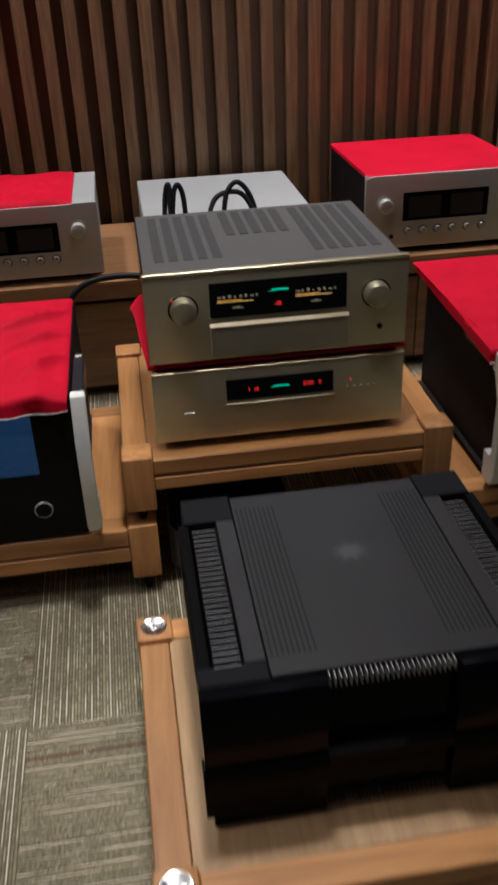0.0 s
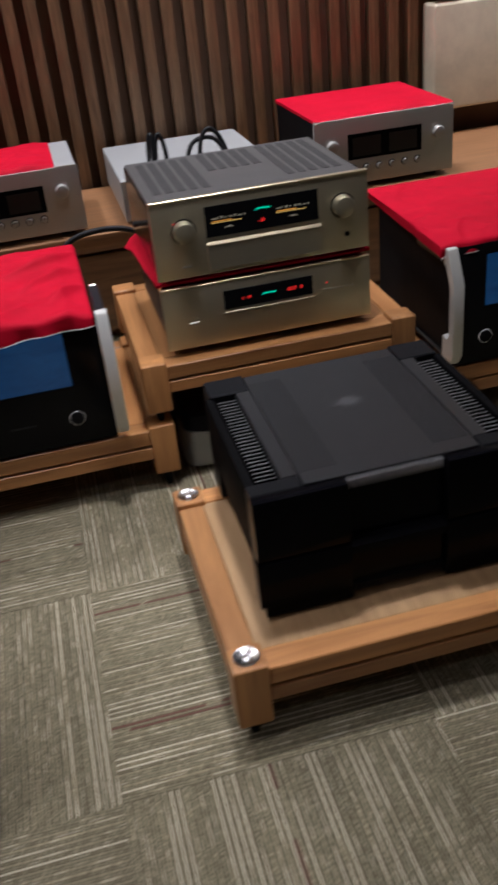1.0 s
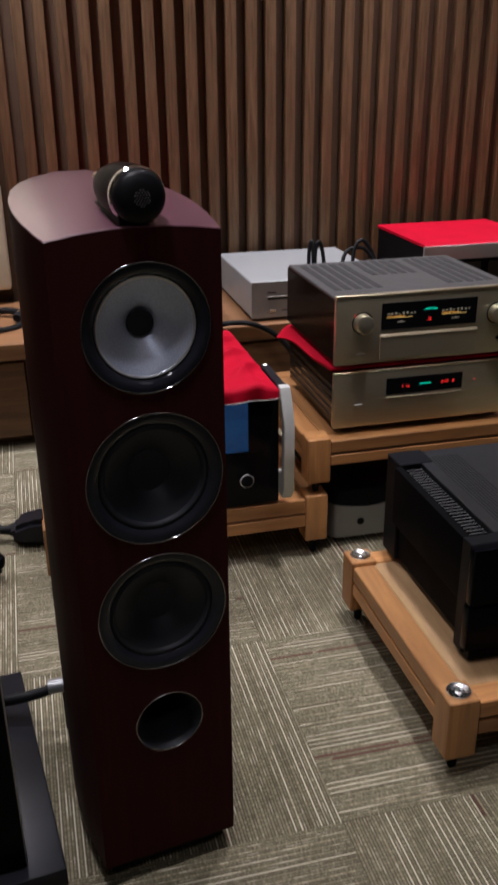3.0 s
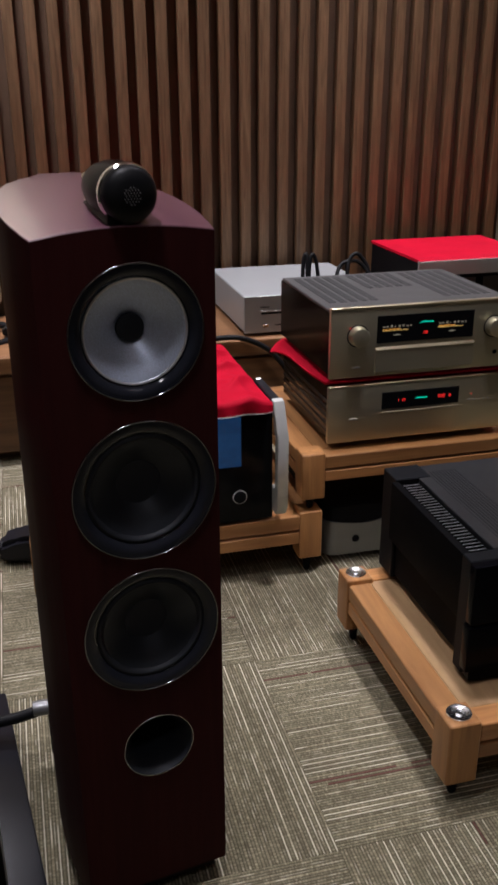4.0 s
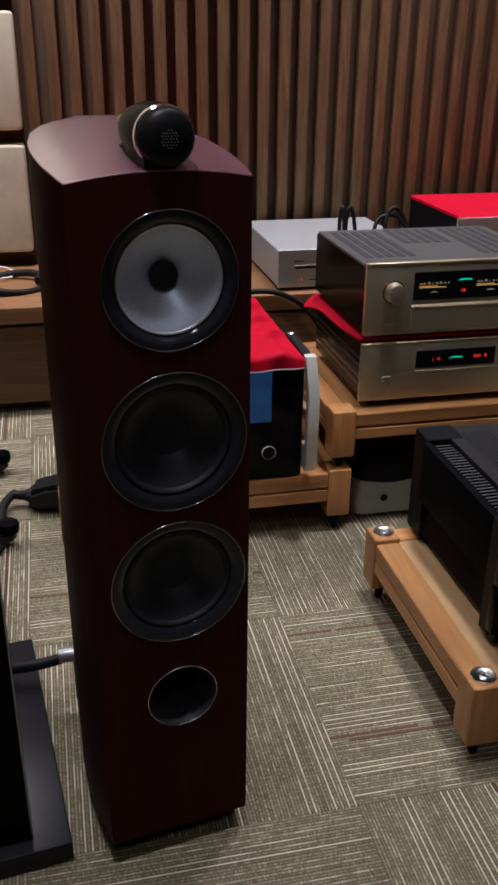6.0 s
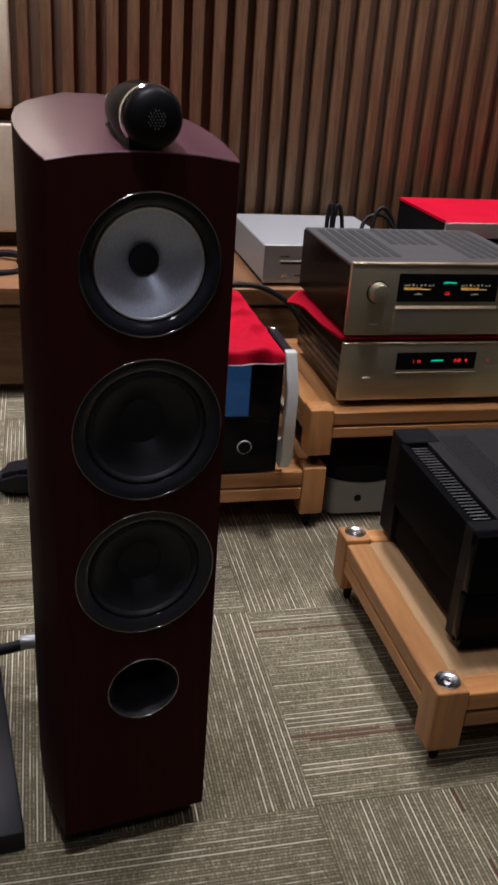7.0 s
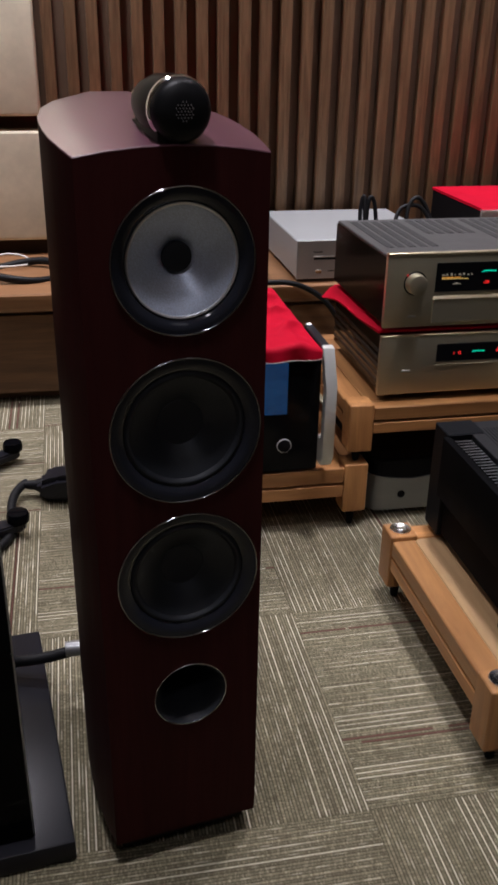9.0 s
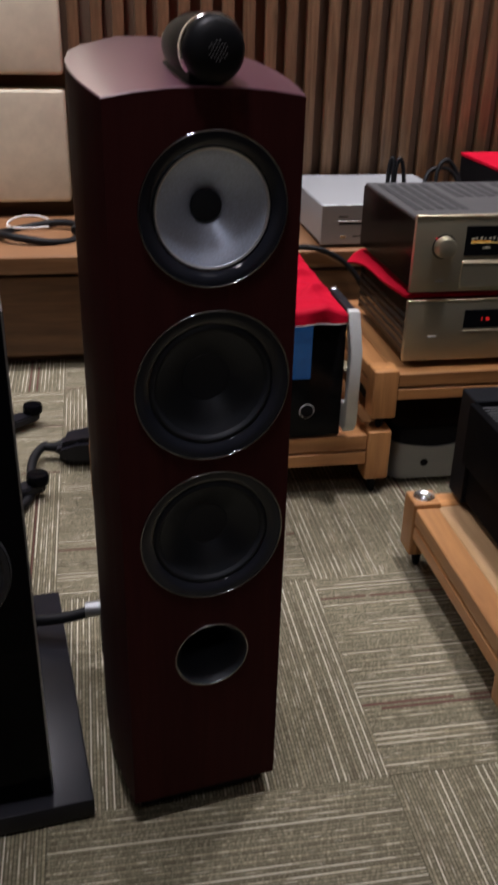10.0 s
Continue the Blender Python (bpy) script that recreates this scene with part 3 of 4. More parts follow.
part("top_edge", box(-W, W, -0.001, 0.010, 0.1462, 0.1503, 0.0018, 3), M_gold_edge, cd, "polished gold upper edge")
dwin = part("display_window", box(-0.0995, 0.0995, -0.0015, 0.004, 0.084, 0.126, 0.001), M_glass_black, cd, "black glass display window")
emblem(dwin, -0.001, -0.0015, 0.1055, 0.034)
words("track_digits", "1  15", 0.0100, (-0.050, -0.0021, 0.1035), M_redled, dwin)
words("time_digits", "0.03   0", 0.0110, (0.060, -0.0021, 0.1055), M_redled, dwin)
part("disc_tray", box(-0.0995, 0.0995, -0.0018, 0.004, 0.0745, 0.0780, 0.0006), M_gold, cd, "slim disc tray lip")
part("button", box(-0.1795, -0.1595, -0.003, 0.003, 0.0645, 0.0685, 0.001), M_silver, cd)
for i in range(6):
    part("button", lathe(((0.0022, 0), (0.0022, 0.0015), (0, 0.0017)), (0.128 + i * 0.0125, 0, 0.088), "y", 12), M_silver, cd)
part("indicator", lathe(((0.0016, 0), (0.0016, 0.001), (0, 0.0012)), (0.132, 0, 0.1035), "y", 12), M_redled, cd, "small red indicator light")
for fx in (-0.17, 0.17):
    for fy in (0.06, 0.33):
        part("foot", lathe(((0, -0.0085), (0.022, -0.0085), (0.024, 0.012), (0, 0.012)), (fx, fy, 0), "z", 24), M_rubber, cd)


# ---- red cloths ----
def cloth(name, x0, x1, y0, y1, z, hang_f, hang_s, label, wrinkle, seed, nx=90, ny=90, hem=True, front_wave=0.004, pull=0.0, slope=0.0):
    """A cloth laid on a box top (x0..x1, y0..y1), its front edge and sides hanging by hang_f and hang_s."""
    bm = bmesh.new()
    grid = []
    for j in range(ny + 1):
        line = []
        for i in range(nx + 1):
            u = -hang_s + (x1 - x0 + 2 * hang_s) * i / nx
            v = -hang_f + (y1 - y0 + hang_f) * j / ny
            x, y, zz = x0 + u, y0 + v, z
            out = 0.0
            if v < 0:
                y, zz, out = y0 - 0.003 - min(0.004, 0.2 * hang_f) * math.sin(i * 0.35 + seed) * (-v / max(hang_f, 1e-4)), z + v * (1 - slope * i / nx) * (0.97 + 0.12 * math.sin(i * 0.11 + seed)), 1
            if u < 0:
                x, zz = x0 - 0.003, min(zz, z + u)
            if u > x1 - x0:
                x, zz = x1 + 0.003, min(zz, z - (u - (x1 - x0)))
            q = Vector((x * 9 + seed, y * 9, 0.3 * seed))
            fold = abs(noise.noise(Vector((x * 6 + y * 4 + seed, y * 3 - x * 2, seed)))) ** 1.5
            crease = 0.0
            for c_, (dx, dy, fr) in enumerate(((0.9, 0.35, 13), (0.3, 0.95, 10), (-0.6, 0.8, 16), (0.75, -0.65, 24))):
                s_ = math.sin((dx * x + dy * y) * fr + 3.2 * noise.noise(q * 0.45 + Vector((0, 0, c_ * 3.7))) + seed * c_)
                m_ = max(0.0, noise.noise(q * 0.5 + Vector((7.1 * c_, 2.2, 0))))
                crease += (1 - abs(s_)) ** 3 * m_ * 2.2
            ease = min(1.0, max(0.0, min(u, x1 - x0 - u)) / 0.05 + 0.12) * min(1.0, max(0.0, y1 - y) / 0.04 + 0.12)
            bump = wrinkle * ease * (noise.noise(q) * 0.4 + 0.4 + 0.8 * fold + crease + 0.2 * noise.noise(q * 3))
            ragged = front_wave * noise.noise(Vector((x * 5, seed, 0))) if j < 3 else 0
            if out:
                y -= bump * 0.15
                zz += ragged + bump * (1 + v / max(hang_f, 1e-4))
            else:
                zz += bump + 0.002
                x += pull * (v / (y1 - y0)) if u < 0.01 else 0
            line.append(bm.verts.new((x, y, zz)))
        grid.append(line)
    for j in range(ny):
        for i in range(nx):
            bm.faces.new((grid[j][i], grid[j][i + 1], grid[j + 1][i + 1], grid[j + 1][i]))
    front = [v.co.copy() for v in grid[0]]
    ob = single(name, bm, M_red, label, "cloth", "red dust cloths", angle=80)
    sol = ob.modifiers.new("thickness", "SOLIDIFY")
    sol.thickness, sol.offset = 0.0018, 1
    if hem:
        h = tube("hem", [tuple(c + Vector((0, -0.0012, -0.0005))) for c in front[::2]], 0.0014, M_white_hem, ob)
        tagged(h, "white stitched hem")
    return ob


# ---- black power amplifiers with blue meters ----
def power_amplifier(cx, label):
    a = thing("power_amplifier", (cx, 2.338, 0.158), 0, label, "amplifier", "black power amplifiers beside the shelf")
    w = 0.192
    part("body", box(-w, w, 0.014, 0.47, 0.014, 0.296, 0.003), M_black, a)
    part("front_glass", box(-w - 0.002, w + 0.002, 0.0, 0.0135, 0.010, 0.298, 0.003, 2), M_glass_black, a, "black glass front")
    part("meter", box(-0.120, 0.120, -0.0012, 0.003, 0.150, 0.272, 0.0008), M_blue, a, "blue lit meter panel")
    for kx in (-0.116, 0.116):
        ring = part("knob_ring", lathe(((0.0168, 0), (0.0168, 0.0016), (0.0163, 0.0022), (0.0156, 0.0022), (0.0153, 0.0012), (0.0153, 0)), (kx, 0, 0.073), "y", 40), M_ringlit, a, "chrome ring round the knob")
        part("knob", lathe(((0.0151, 0), (0.0147, 0.0035), (0.0120, 0.0045), (0, 0.0045)), (kx, 0, 0.073), "y", 32), M_black, ring)
    part("name_bar", box(-0.028, 0.028, -0.0006, 0.002, 0.071, 0.0755, 0), M_plinth, a, "faint name bar")
    for sx in (-1, 1):
        x0, x1 = sorted((sx * 0.194, sx * 0.219))
        pts = ((0.012, 0.303), (-0.006, 0.300), (-0.044, 0.226), (-0.044, 0.056), (-0.026, 0.030), (0.012, 0.030),
               (0.012, 0.092), (-0.014, 0.092), (-0.020, 0.102), (-0.020, 0.216), (0.002, 0.262), (0.012, 0.262))
        part("handle", prism(pts, "x", x0, x1, 0.0014), M_handle, a, "silver angular front handle")
        part("side_rail", box(x0 + 0.002, x1 - 0.002, 0.0125, 0.165, 0.262, 0.300, 0.003), M_siderail, a, "dark rail behind the handle")
        part("rail_end", box(x0 + 0.004, x1 - 0.004, 0.1655, 0.178, 0.276, 0.302, 0.003), M_chrome, a, "bright cap at the end of the rail")
        x0, x1 = sorted((sx * 0.1925, sx * 0.202))
        part("side_strip", box(x0, x1 - 0.005 if sx > 0 else x1, 0.02, 0.46, 0.020, 0.0235, 0.0008), M_rib, a, "silver lower side strip")
    for fx in (-0.15, 0.15):
        for fy in (0.06, 0.42):
            part("foot", lathe(((0, 0), (0.018, 0), (0.020, 0.014), (0, 0.014)), (fx, fy, 0), "z", 20), M_rubber, a)
    return a


power_amplifier(0.173, "black power amplifier with blue meter and silver handles")
power_amplifier(1.360, "black power amplifier with blue meter and silver handles")
cloth("dust_cloth", -0.035, 0.358, 2.322, 2.815, 0.4565, 0.034, 0.004, "rumpled red cotton cloth laid over a black power amplifier", 0.018, 3.1, front_wave=0.005, slope=0.6)
cloth("dust_cloth", 1.134, 1.58, 2.346, 2.850, 0.4595, 0.020, 0.022, "smooth red cotton cloth laid over a black power amplifier", 0.010, 8.4, pull=0.025)


# ---- silver preamplifiers on the console ----
def preamplifier(cx, depth, h1, lidmat, sidemat, label):
    p = thing("preamplifier", (cx, 3.268, CT), 0, label, "preamplifier", "silver preamplifiers on the console")
    w, h0, dz = 0.229, 0.020, h1 - 0.205
    part("body", box(-w + 0.006, w - 0.006, 0.011, depth, h0, h1 - 0.006, 0.003), sidemat, p)
    part("lid", box(-w + 0.004, w - 0.004, 0.010, depth + 0.004, h1 - 0.006, h1, 0.002), lidmat, p)
    part("faceplate", box(-w, w, 0, 0.0105, h0 - 0.004, h1 + 0.002, 0.004, 2), M_silver, p)
    win = part("window", box(-0.122, 0.122, -0.001, 0.003, 0.083 + dz * 0.6, 0.160 + dz * 0.7, 0.001), M_glass_black, p, "black display window")
    for sx in (-0.060, 0.060):
        part("meter_face", box(sx - 0.046, sx + 0.046, -0.0016, -0.0009, 0.092 + dz * 0.6, 0.148 + dz * 0.7, 0), M_rib, win)
    for kx in (-0.174, 0.174):
        k = knob(p, kx, 0, 0.139, 0.019, M_silver, 0.024)
        part("collar", lathe(((0.0235, 0), (0.0235, 0.003), (0.019, 0.004)), (kx, 0, 0.139), "y", 40), M_silver, k)
    for i in range(6):
        bx = -0.105 + i * 0.0425
        k = part("button", lathe(((0.0092, 0), (0.0092, 0.008), (0.0084, 0.0095), (0, 0.0095)), (bx, 0, 0.0635), "y", 24), M_silver, p)
        part("collar", lathe(((0.0092, 0), (0.0092, 0.0008), (0.0118, 0.0008), (0.0118, 0)), (bx, 0, 0.0635), "y", 24), M_black, k)
        part("pointer", box(bx - 0.0008, bx + 0.0008, -0.0101, -0.0093, 0.0655, 0.071, 0), M_black, k)
    part("socket", lathe(((0.006, 0), (0.006, 0.002), (0.0035, 0.002), (0, 0.0004)), (-0.152, 0, 0.050), "y", 20), M_black, p)
    for fx in (-0.17, 0.17):
        for fy in (0.05, depth - 0.05):
            part("foot", lathe(((0, 0), (0.022, 0), (0.024, h0), (0, h0)), (fx, fy, 0), "z", 24), M_rubber, p)
    return p


preamplifier(0.197, 0.352, 0.205, M_greybox, M_silver, "silver preamplifier with dark window, on the walnut console")
preamplifier(1.372, 0.430, 0.217, M_black, M_black, "silver-fronted preamplifier with dark window and black sides")
cloth("dust_cloth", -0.03, 0.362, 3.272, 3.615, CT + 0.206, 0.002, 0.0, "creased red cotton cloth folded on a silver preamplifier", 0.018, 5.7, 70, 60)
cloth("dust_cloth", 1.150, 1.595, 3.272, 3.698, CT + 0.2185, 0.002, 0.008, "flat red cotton cloth covering a preamplifier top", 0.0010, 1.9, 60, 60, front_wave=0.0)

# red cloth between the gold amplifier and the player
bm = bmesh.new()
rows_ = []
for j in range(25):
    row = []
    v = j / 24
    for i in range(31):
        u = i / 30
        x = 0.506 - 0.018 * v + u * (0.980 - 0.506 + 0.018 * v)
        y = 2.382 + v * 0.39
        edge = max(0.0, 1 - u / 0.05)
        z = 0.4705 + 0.002 * math.sin(9 * v + 2) * edge
        if u < 0.034:
            z -= (0.003 + 0.028 * v * v) * edge * (0.8 + 0.2 * math.sin(7 * v))
        if u > 0.975:
            z += 0.003 * math.sin(11 * v)
        row.append(bm.verts.new((x, y, z)))
    rows_.append(row)
for j in range(24):
    for i in range(30):
        bm.faces.new((rows_[j][i], rows_[j][i + 1], rows_[j + 1][i + 1], rows_[j + 1][i]))
ob = single("spacer_cloth", bm, M_red, "red cloth folded between gold amplifier and disc player", "cloth", "red dust cloths", angle=80)
sol = ob.modifiers.new("thickness", "SOLIDIFY")
sol.thickness, sol.offset = 0.006, 1

# ---- grey player on the console ----
g = thing("network_player", (0.777, 3.28, CT), 0, "plain silver-grey player box on the walnut console", "disc player")
part("body", box(-0.233, 0.233, 0.006, 0.505, 0.012, 0.131, 0.003), M_greybox, g)
part("faceplate", box(-0.2345, 0.2345, 0, 0.0065, 0.010, 0.133, 0.002), M_greybox, g)
part("disc_slot", box(-0.178, -0.04, -0.0008, 0.002, 0.071, 0.079, 0.0005), M_black, g, "dark disc slot")
part("slot_lip", box(-0.180, -0.038, -0.0025, 0.002, 0.079, 0.083, 0.0008), M_silver, g)
part("button", box(-0.172, -0.152, -0.003, 0.002, 0.028, 0.040, 0.001), M_chrome, g)
part("legend_bar", box(-0.180, -0.150, -0.0006, 0.002, 0.094, 0.0975, 0), M_vent, g, "small grey legend bar")
part("legend_bar", box(-0.130, -0.06, -0.0006, 0.002, 0.033, 0.0365, 0), M_vent, g, "small grey legend bar")
for fx in (-0.19, 0.19):
    for fy in (0.05, 0.45):
        part("foot", lathe(((0, 0), (0.018, 0), (0.02, 0.012), (0, 0.012)), (fx, fy, 0), "z", 20), M_rubber, g)



def signal_cable(points, radius, label):
    c = tube("signal_cable", points, radius, M_rubber)
    return tagged(c, label, "cable", "black cables")


signal_cable([(0.575, 2.770, 0.60), (0.578, 2.790, 0.65), (0.584, 2.800, 0.694), (0.594, 2.800, 0.700), (0.590, 2.785, 0.66), (0.588, 2.772, 0.61)], 0.0054, "black cable looping up behind the gold amplifier")
signal_cable([(0.590, 2.772, 0.60), (0.596, 2.790, 0.66), (0.603, 2.800, 0.698), (0.617, 2.800, 0.692), (0.622, 2.790, 0.65), (0.620, 2.772, 0.60)], 0.0054, "black cable looping up behind the gold amplifier")
signal_cable([(0.700, 2.772, 0.61), (0.703, 2.788, 0.655), (0.716, 2.800, 0.682), (0.733, 2.802, 0.692), (0.747, 2.800, 0.684), (0.766, 2.790, 0.655), (0.772, 2.772, 0.61)], 0.0054, "black cable bent to a peak behind the gold amplifier")
signal_cable([(0.668, 2.772, 0.62), (0.676, 2.790, 0.652), (0.694, 2.800, 0.668), (0.720, 2.800, 0.672), (0.752, 2.795, 0.668), (0.764, 2.775, 0.63)], 0.0054, "black cable bowed behind the gold amplifier")
signal_cable([(0.29, 3.205, 0.20), (0.305, 3.21, 0.27), (0.335, 3.217, 0.335), (0.394, 3.218, 0.362), (0.469, 3.218, 0.367), (0.52, 3.218, 0.361), (0.578, 3.216, 0.340), (0.645, 3.21, 0.288), (0.69, 3.20, 0.20)], 0.0085, "thick black cable arching in front of the walnut worktop")

# looped cables on the console by the padded panels
loop = [(-0.224 - 0.095 + 0.135 * math.cos(a), 3.49 + 0.115 * math.sin(a), CT + 0.012 + 0.012 * math.sin(2 * a)) for a in [0.25 + i * 0.45 for i in range(14)]]
signal_cable(loop, 0.0125, "coiled thick black mains cable on the console")
plug = thing("cable_plug", (-0.200, 3.52, CT), -20, "black mains plug with chrome band on the console", "plug")
part("shell", lathe(((0, -0.025), (0.014, -0.025), (0.017, -0.01), (0.017, 0.03), (0.012, 0.04), (0, 0.04)), (0, 0, 0.018), "y", 24), M_rubber, plug)
part("band", lathe(((0.0176, -0.004), (0.0182, -0.002), (0.0182, 0.005), (0.0176, 0.007)), (0, 0, 0.018), "y", 24), M_chrome, plug)
wl = [(-0.30 + 0.075 * math.cos(a) - 0.06, 3.60 + 0.05 * math.sin(a), CT + 0.012 + 0.020 * max(0, math.sin(a))) for a in [0.2 + i * 0.5 for i in range(12)]]
tagged(tube("white_wire", wl, 0.0035, M_white_hem), "thin white wire coiled on the console", "cable")

# ---- large black amplifier on the front platform ----
b = thing("power_amplifier", (0.752, 1.675, 0.1505), 0, "massive charcoal power amplifier with finned sides and gloss front", "amplifier")
HW, D = 0.233, 0.405
part("lower_body", box(-HW + 0.050, HW - 0.050, 0.030, D - 0.012, 0.012, 0.118, 0.003), M_black, b)
part("upper_body", box(-HW + 0.060, HW - 0.060, 0.024, D - 0.004, 0.118, 0.200, 0.002), M_black, b)
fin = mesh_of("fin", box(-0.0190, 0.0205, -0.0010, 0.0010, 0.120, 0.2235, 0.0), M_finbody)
# lit top of each fin, painted as a grey strip on the black body
edge = mesh_of("fin_edge", box(-0.0150, 0.0185, -0.0008, 0.0007, 0.2232, 0.2246, 0.0), M_ampfin_lit)
for sx in (-1, 1):
    def sl(a, c):
        return sorted((sx * a, sx * c))
    part("side_plate", box(*sl(HW - 0.0035, HW - 0.0185), 0.045, D - 0.055, 0.104, 0.2290, 0.003, 2), M_finbody, b, "black side plate outside the fins")
    part("side_ledge", box(*sl(HW - 0.0200, HW - 0.052), 0.045, D - 0.055, 0.016, 0.0960, 0.003), M_finbody, b)
    part("side_bar", box(*sl(HW - 0.0600, HW - 0.0865), 0.046, D - 0.060, 0.196, 0.2330, 0.0012), M_anod, b)
    part("front_post", box(*sl(HW - 0.0012, HW - 0.0865), 0.0145, 0.0455, 0.012, 0.2325, 0.0016), M_post, b)
    part("rear_post", box(*sl(HW - 0.0120, HW - 0.0865), D - 0.0595, D + 0.004, 0.012, 0.2338, 0.0020), M_post, b)
    part("gloss_front", box(*sl(HW + 0.0005, HW - 0.152), -0.006, 0.0135, 0.121, 0.2315, 0.0022, 2), M_blackgloss, b, "gloss black front block")
    part("gloss_front", box(*sl(HW + 0.0035, HW - 0.152), -0.0085, 0.0135, 0.030, 0.1165, 0.0022, 2), M_blackgloss, b, "gloss black lower front block")
    part("base_step", box(*sl(HW - 0.0060, HW - 0.152), -0.0050, 0.0135, 0.008, 0.0295, 0.0015), M_blackgloss, b)
    for i in range(26):
        f_ = piece("fin", fin, b, (sx * (HW - 0.0385), 0.0525 + i * 0.0113, 0), 0 if sx < 0 else 180)
        piece("fin_edge", edge, f_, (0, 0, 0))
part("top_plate", box(-HW + 0.088, HW - 0.088, 0.019, D - 0.002, 0.194, 0.2318, 0.001), M_anod, b)
rib = mesh_of("rib", box(-0.0016, 0.0016, 0.052, D - 0.035, 0.2312, 0.2328, 0.0004), M_ampvent)
for sx in (-1, 1):
    for i in range(9):
        piece("rib", rib, b, (sx * (0.084 + i * 0.0068), 0, 0))
part("front_recess", box(-HW + 0.153, HW - 0.153, 0.0125, 0.0185, 0.121, 0.2160, 0.001), M_blackgloss, b, "recessed gloss black centre panel")
# front fins: only their lit tops, in the same painted grey
ffin = mesh_of("front_fin", box(-0.0009, 0.0009, 0.005, 0.0188, 0.214, 0.2290, 0.0004), M_ampfin_lit)
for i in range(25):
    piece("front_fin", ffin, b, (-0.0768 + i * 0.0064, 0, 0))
part("front_ledge", prism(((-0.0085, 0.098), (-0.0085, 0.112), (0.0, 0.1185), (0.013, 0.1185), (0.013, 0.098)), "x", -HW + 0.1525, HW - 0.1525), M_blackgloss, b, "gloss black centre ledge")
part("lower_recess", box(-HW + 0.153, HW - 0.153, 0.004, 0.0125, 0.024, 0.0975, 0.001), M_blackgloss, b)
lfin = mesh_of("lower_fin", box(-0.0011, 0.0011, -0.002, 0.0045, 0.016, 0.036, 0.0004), M_black)
for i in range(25):
    piece("lower_fin", lfin, b, (-0.0768 + i * 0.0064, 0, 0))
star = []
for i in range(16):
    r = 0.031 if i % 2 == 0 else 0.014
    star.append((0.005 + r * math.cos(i * math.pi / 8 + 0.2), 0.235 + 0.8 * r * math.sin(i * math.pi / 8 + 0.2)))
part("emblem", prism(star, "z", 0.2316, 0.2322), plain("faint_grey_emblem", (0.034, 0.035, 0.038), 0.5, 0.15), b, "faint grey emblem")
for fx in (-0.17, 0.17):
    for fy in (0.07, 0.33):
        part("foot", lathe(((0, -0.0015), (0.02, -0.0015), (0.022, 0.012), (0, 0.012)), (fx, fy, 0), "z", 20), M_rubber, b)

# ---- power conditioner under the shelf ----
s = thing("power_conditioner", (0.615, 2.385, 0), 0, "silver-fronted box with a round socket under the shelf", "power conditioner")


def wrap_front(h_side, h_mid, grow):
    """A front that curls back round its ends, its upper edge dipping from the ends to the middle."""
    bm = bmesh.new()
    path = [(-0.100 - grow, 0.10)] + [(-0.062 - (0.038 + grow) * math.cos(a), 0.038 - (0.038 + grow) * math.sin(a)) for a in [math.pi / 2 * k / 6 for k in range(7)]]
    path += [(-0.03, -grow), (0.0, -grow), (0.03, -grow), (0.07, -grow)]
    path += [(0.112 + (0.038 + grow) * math.sin(a), 0.038 - (0.038 + grow) * math.cos(a)) for a in [math.pi / 2 * k / 6 for k in range(7)]] + [(0.150 + grow, 0.10)]
    lo, hi = [], []
    for x, y in path:
        k = min(1.0, max(0.0, abs(x - 0.005) / 0.10))
        lo.append(bm.verts.new((x, y, 0.014)))
        hi.append(bm.verts.new((x, y, h_mid + (h_side - h_mid) * k * k * (3 - 2 * k))))
    for i in range(len(path) - 1):
        bm.faces.new((lo[i], lo[i + 1], hi[i + 1], hi[i]))
    return bm


plate = part("faceplate", wrap_front(0.108, 0.096, 0.0), M_brushed, s, "brushed silver front curling round the ends")
sol = plate.modifiers.new("thickness", "SOLIDIFY")
sol.thickness, sol.offset = 0.004, -1
pts = [(-0.0955, 0.36)] + [(-0.062 - 0.0335 * math.cos(a), 0.038 - 0.0335 * math.sin(a)) for a in [math.pi / 2 * k / 5 for k in range(6)]]
pts += [(0.112 + 0.0335 * math.sin(a), 0.038 - 0.0335 * math.cos(a)) for a in [math.pi / 2 * k / 5 for k in range(6)]] + [(0.1455, 0.36)]
part("body", prism(pts, "z", 0.016, 0.150, 0.004), M_black, s)
part("socket", lathe(((0.0095, 0), (0.0095, 0.0008), (0.004, 0.0012), (0, 0.0002)), (-0.016, 0, 0.056), "y", 24), M_black, s)
for fx in (-0.07, 0.12):
    for fy in (0.05, 0.31):
        part("foot", lathe(((0, 0), (0.012, 0), (0.014, 0.016), (0, 0.016)), (fx, fy, 0), "z", 20), M_rubber, s)


# ---- floor-standing loudspeaker ----
def half_width(v):
    """Half the cabinet's width at a depth v behind the front."""
    pts = ((0, 0.1020), (0.03, 0.1070), (0.08, 0.1120), (0.13, 0.1125), (0.18, 0.1090), (0.24, 0.0975), (0.29, 0.0785), (0.33, 0.0520), (0.35, 0.0290))
    for (a, wa), (c, wc) in zip(pts, pts[1:]):
        if v <= c:
            k = (v - a) / (c - a)
            k = k * k * (3 - 2 * k) * 0.35 + k * 0.65
            return wa + (wc - wa) * k
    return pts[-1][1]


def top_z(u, v):
    return 0.9655 + 0.125 * v - 0.10 * v * v + 0.0095 * (1 - (u / half_width(v)) ** 2)


